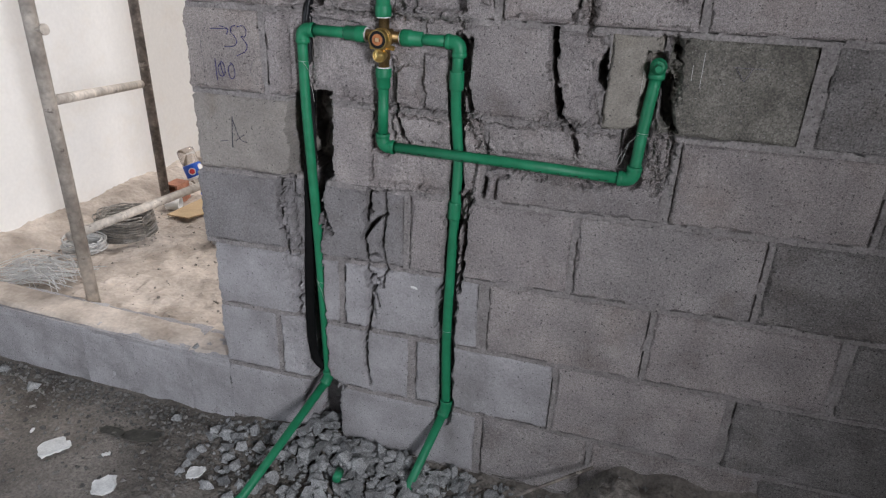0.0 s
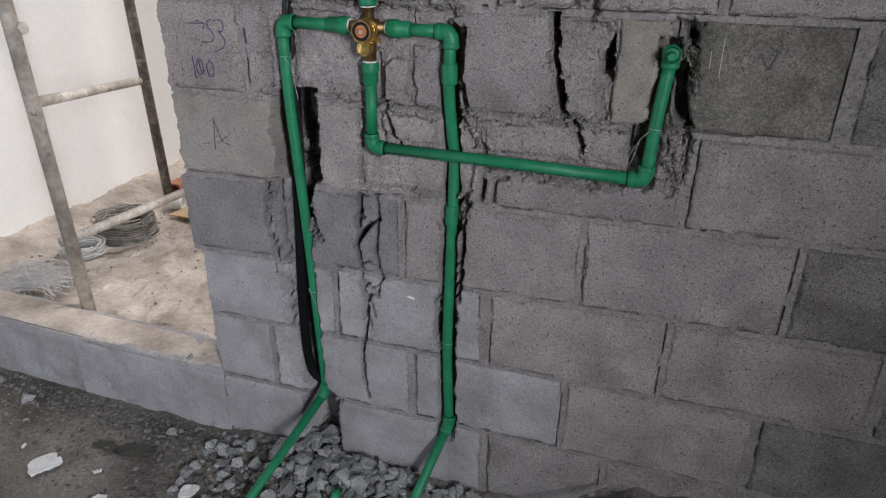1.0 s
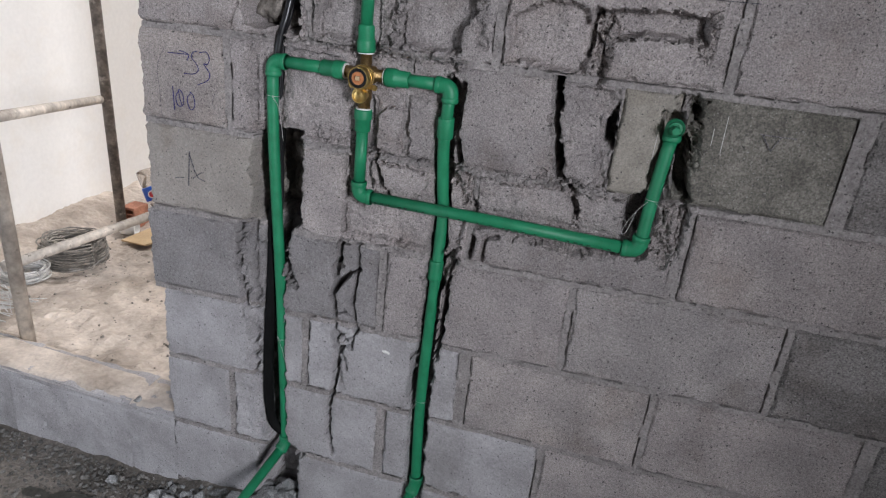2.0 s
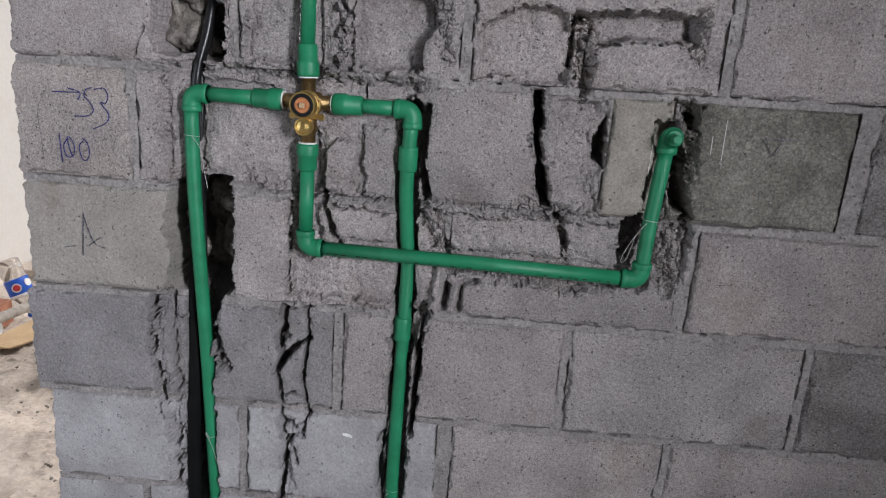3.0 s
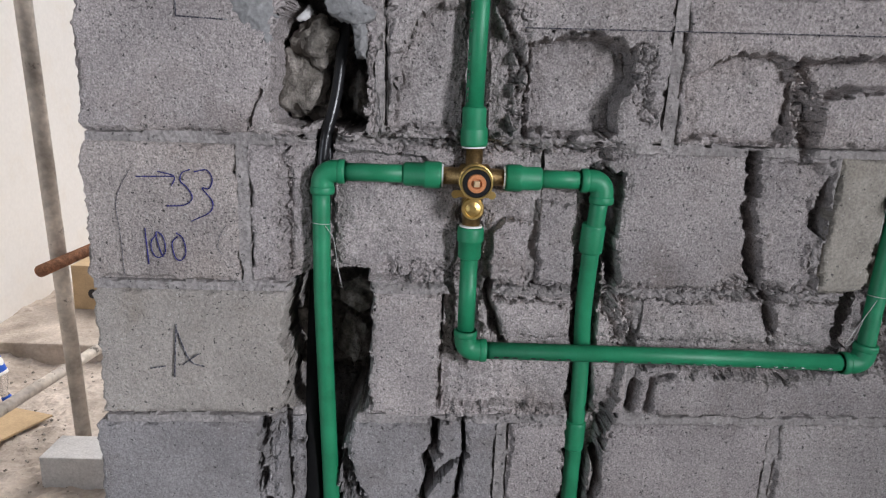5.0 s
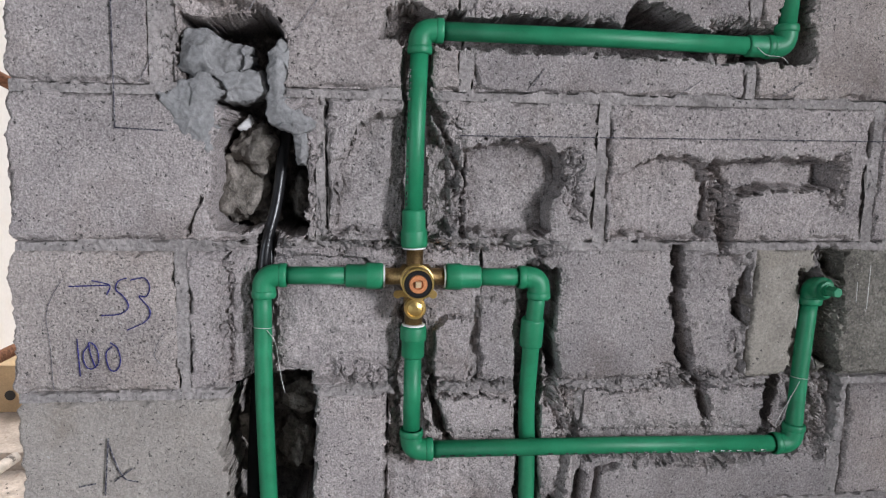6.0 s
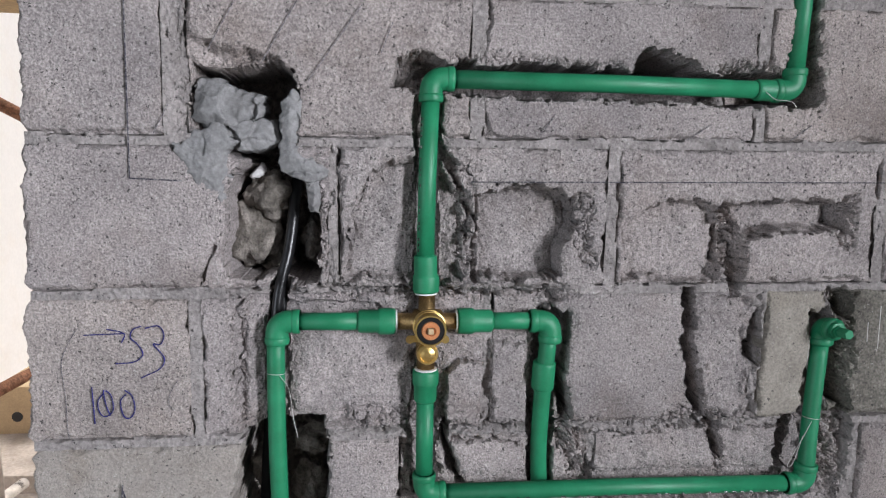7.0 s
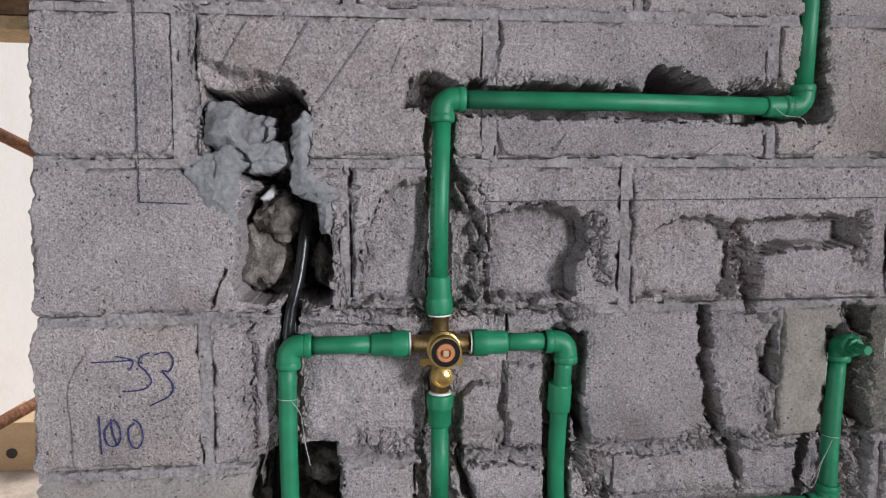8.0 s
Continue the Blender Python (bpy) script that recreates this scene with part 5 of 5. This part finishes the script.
# ---- scaffold in the next room ----
scaffold = thing("scaffold", (-0.85, 0.6, 0.18), "tubular steel scaffold with worn cream paint and rust", "scaffold")
for nm, a, b, r_, m_ in (("leg", (-0.668, 0.175, 0.165), (-0.722, 0.175, 2.6), 0.0215, M_STEEL), ("leg", (-1.086, 1.08, 0.16), (-1.150, 1.08, 2.6), 0.0215, M_DARKTUBE),
                         ("leg", (-0.557, 0.926, 0.16), (-0.628, 0.926, 2.6), 0.0215, M_STEEL),
                         ("rung", (-0.695, 0.18, 0.892), (-1.115, 1.06, 0.75), 0.017, M_STEEL), ("rung", (-0.650, 0.19, 1.42), (-1.115, 1.06, 1.42), 0.017, M_STEEL),
                         ("low_tube", (-0.768, 0.215, 0.40), (-0.632, 1.20, 0.40), 0.017, M_STEEL),
                         ("brace", (-0.556, 0.80, 0.792), (-0.48, 1.55, 0.80), 0.0165, M_RUST), ("brace", (-0.72, 0.93, 1.66), (0.35, 1.20, 1.05), 0.0165, M_RUST)):
    part(nm, tube([a, b], r_, 18), m_, scaffold, smooth=True)
part("locking_pin", joined([tube([(-0.690, 0.17, 1.11), (-0.640, 0.17, 1.113)], 0.006, 10), tube([(-0.642, 0.17, 1.113), (-0.636, 0.17, 1.114)], 0.017, 14)]), M_STEEL, scaffold)
settle_children(scaffold)


# ---- things on the sandy floor ----
def coil(name, at, radius, height, turns, mat, label, seed, wire=0.0022):
    r = random.Random(seed)
    pts = []
    for i in range(turns * 26):
        a = 2 * math.pi * i / 26
        k = i // 26
        rr = radius * (0.72 + 0.28 * ((k * 37) % 11) / 11) + 0.004 * math.sin(a * 3 + k)
        pts.append((at[0] + rr * math.cos(a), at[1] + rr * math.sin(a), at[2] + 0.01 + height * ((k * 13) % turns) / turns * (0.8 + 0.2 * math.sin(a + k)) + r.uniform(-0.001, 0.001)))
    return tagged(part(name, tube(pts, wire, 5, False), mat), label, "wire")


coil("wire_coil", (-0.985, 0.70, 0.17), 0.125, 0.11, 60, M_WIRE, "dark coil of steel binding wire on the sandy floor", 4, 0.003)
coil("plastic_roll", (-1.02, 0.50, 0.17), 0.085, 0.06, 22, M_BRIGHTWIRE, "shiny roll of clear strapping wrapped round wire", 6, 0.003)
rnd = random.Random(9)
strands = []
for i in range(90):
    x0, y0 = -1.02 + rnd.uniform(-0.05, 0.12), 0.24 + rnd.uniform(-0.07, 0.10)
    strands.append(tube(smooth_path([(x0 - 0.10, y0 - 0.05 + rnd.uniform(-0.05, 0.05), 0.185 + rnd.uniform(0, 0.03)), (x0, y0, 0.20 + rnd.uniform(0, 0.05)),
                                     (x0 + 0.09, y0 + rnd.uniform(-0.06, 0.09), 0.185 + rnd.uniform(0, 0.025))], 4), 0.0016, 4, False))
tagged(part("loose_wire_bundle", joined(strands), M_BRIGHTWIRE), "tangled bundle of cut tie wire on the sandy floor", "wire", kind="stuff")

bottle = thing("drink_bottle", (-1.03, 1.24, 0.17), "clear plastic drink bottle with a blue label leaning on its cap", "bottle")
foot, lean = (-0.984, 1.24, 0.178), (-0.40, 0.03, 0.92)
part("bottle_body", turned([(0.014, 0.0125), (0.03, 0.0135), (0.05, 0.024), (0.085, 0.040), (0.12, 0.043), (0.165, 0.043), (0.17, 0.0415), (0.215, 0.043), (0.238, 0.041), (0.246, 0.030)],
                           foot, lean, 24), M_CLEAR, bottle, "clear empty body", smooth=True)
lab = part("label_band", turned([(0.100, 0.0438), (0.102, 0.0446), (0.160, 0.0446), (0.162, 0.0438)], foot, lean, 24), M_BLUE, bottle, "blue printed label", smooth=True)
axis = Vector(lean).normalized()
for along, out, r_, m_, lb in ((0.128, (0.45, -0.86, 0.2), 0.018, M_WHITE, "white-edged disc on the label"), (0.128, (0.45, -0.86, 0.2), 0.013, M_RED, "red disc on the label"),
                               (0.137, (0.98, 0.05, 0.4), 0.016, M_WHITE, "white-edged disc on the label")):
    away = Vector(out)
    away = (away - axis * away.dot(axis)).normalized()
    spot = Vector(foot) + axis * along + away * (0.0435 if r_ > 0.0135 else 0.0448)
    part("label_disc", turned([(0, r_), (0.002, r_)], spot, away, 20), m_, lab, lb)
part("label_edge", turned([(0.090, 0.0440), (0.091, 0.0448), (0.100, 0.0448), (0.101, 0.0440)], foot, lean, 24), M_WHITE, lab, "white edge of the label", smooth=True)
part("bottle_cap", turned([(0, 0.0145), (0.002, 0.0155), (0.016, 0.0155)], foot, lean, 18), M_BLUE, bottle, "blue screw cap")
settle_children(bottle)
clay = thing("clay_block", (-1.085, 1.13, 0.17), "broken red clay hollow block standing on the floor", "brick")
for b in ((-1.100, -1.090, 1.10, 1.19, 0.165, 0.262), (-1.040, -1.030, 1.10, 1.19, 0.165, 0.262), (-1.090, -1.040, 1.10, 1.19, 0.165, 0.175),
          (-1.090, -1.040, 1.10, 1.19, 0.252, 0.262), (-1.090, -1.040, 1.10, 1.19, 0.225, 0.233)):
    part("web", box(*b), M_BRICK, clay)
settle_children(clay)
tagged(part("white_cup", turned([(0, 0.026), (0.004, 0.030), (0.068, 0.034), (0.070, 0.030), (0.02, 0.026)], (-1.045, 1.03, 0.196), (0.95, 0.3, 0.0), 24), M_WHITE, smooth=True),
       "white plastic cup lying on its side", "cup")
card = bmesh.new()
cv = [card.verts.new(p) for p in ((-0.97, 0.94, 0.178), (-0.86, 0.945, 0.176), (-0.77, 1.13, 0.182), (-0.93, 1.16, 0.192))]
cf = card.faces.new(cv)
ce = bmesh.ops.extrude_face_region(card, geom=[cf])
for v in ce["geom"]:
    if isinstance(v, bmesh.types.BMVert):
        v.co.z += 0.006
bmesh.ops.recalc_face_normals(card, faces=card.faces[:])
tagged(part("cardboard_sheet", card, M_CARD), "flat piece of brown cardboard on the sandy floor", "cardboard")
tagged(part("concrete_brick", box(-0.60, -0.36, 0.765, 0.885, 0.158, 0.262, 0.004), M_PALEBLOCK), "loose grey concrete block on the sandy floor", "block")
tagged(part("floor_step", box(-1.355, 2.9, 1.60, 5.9, 0.10, 0.235, 0.008), M_SAND), "low dusty step across the far room", "step", kind="structure")
carton = thing("carton", (-0.95, 2.1, 0.235), "brown cardboard carton with dark printed marks", "box")
cbox = part("carton_body", box(-1.14, -0.66, 2.0, 2.3, 0.234, 0.44, 0.003), M_CARD, carton)
part("printed_mark", turned([(0, 0.022), (0.002, 0.022)], (-1.05, 1.998, 0.31), (0, -1, 0), 16), M_BLACK, cbox, "round dark printed mark")
settle_children(carton)


# ---- grit on the floors ----
def grit(name, places, label, mat):
    r = random.Random(77)
    verts, faces = [], []
    for x, y, z, size in places:
        k = len(verts)
        for a, b, c in ((1, 0, 0), (-1, 0, 0), (0, 1, 0), (0, -1, 0), (0, 0, 1), (0, 0, -1)):
            verts.append((x + (a + r.uniform(-0.35, 0.35)) * size, y + (b + r.uniform(-0.35, 0.35)) * size, z + (c * 0.7 + r.uniform(-0.2, 0.2)) * size))
        for f in ((0, 2, 4), (2, 1, 4), (1, 3, 4), (3, 0, 4), (2, 0, 5), (1, 2, 5), (3, 1, 5), (0, 3, 5)):
            faces.append(tuple(k + q for q in f))
    tagged(part(name, (verts, faces), mat), label, "grit", kind="stuff")


dice = random.Random(31)
spots_ = [(dice.uniform(-1.3, 0.05), dice.uniform(0.2, 1.55), 0.172, 0.002 + 0.006 * dice.random() ** 3) for _ in range(900)]
spots_ += [(-1.33 + abs(dice.gauss(0, 0.06)), dice.uniform(0.2, 1.5), 0.174, 0.004 + 0.014 * dice.random() ** 2) for _ in range(260)]
grit("floor_grit", spots_, "brown grit and mortar crumbs scattered over the sandy floor", M_LUMP)
grit("earth_grit", [(x, y, ground_at(x, y) + 0.002, 0.002 + 0.009 * dice.random() ** 3) for x, y in
                    ((dice.uniform(-1.2, 1.6), dice.uniform(-0.6, -0.02)) for _ in range(1500))], "grey stone grit scattered over the earth floor", M_GRIT)

build_blocks()
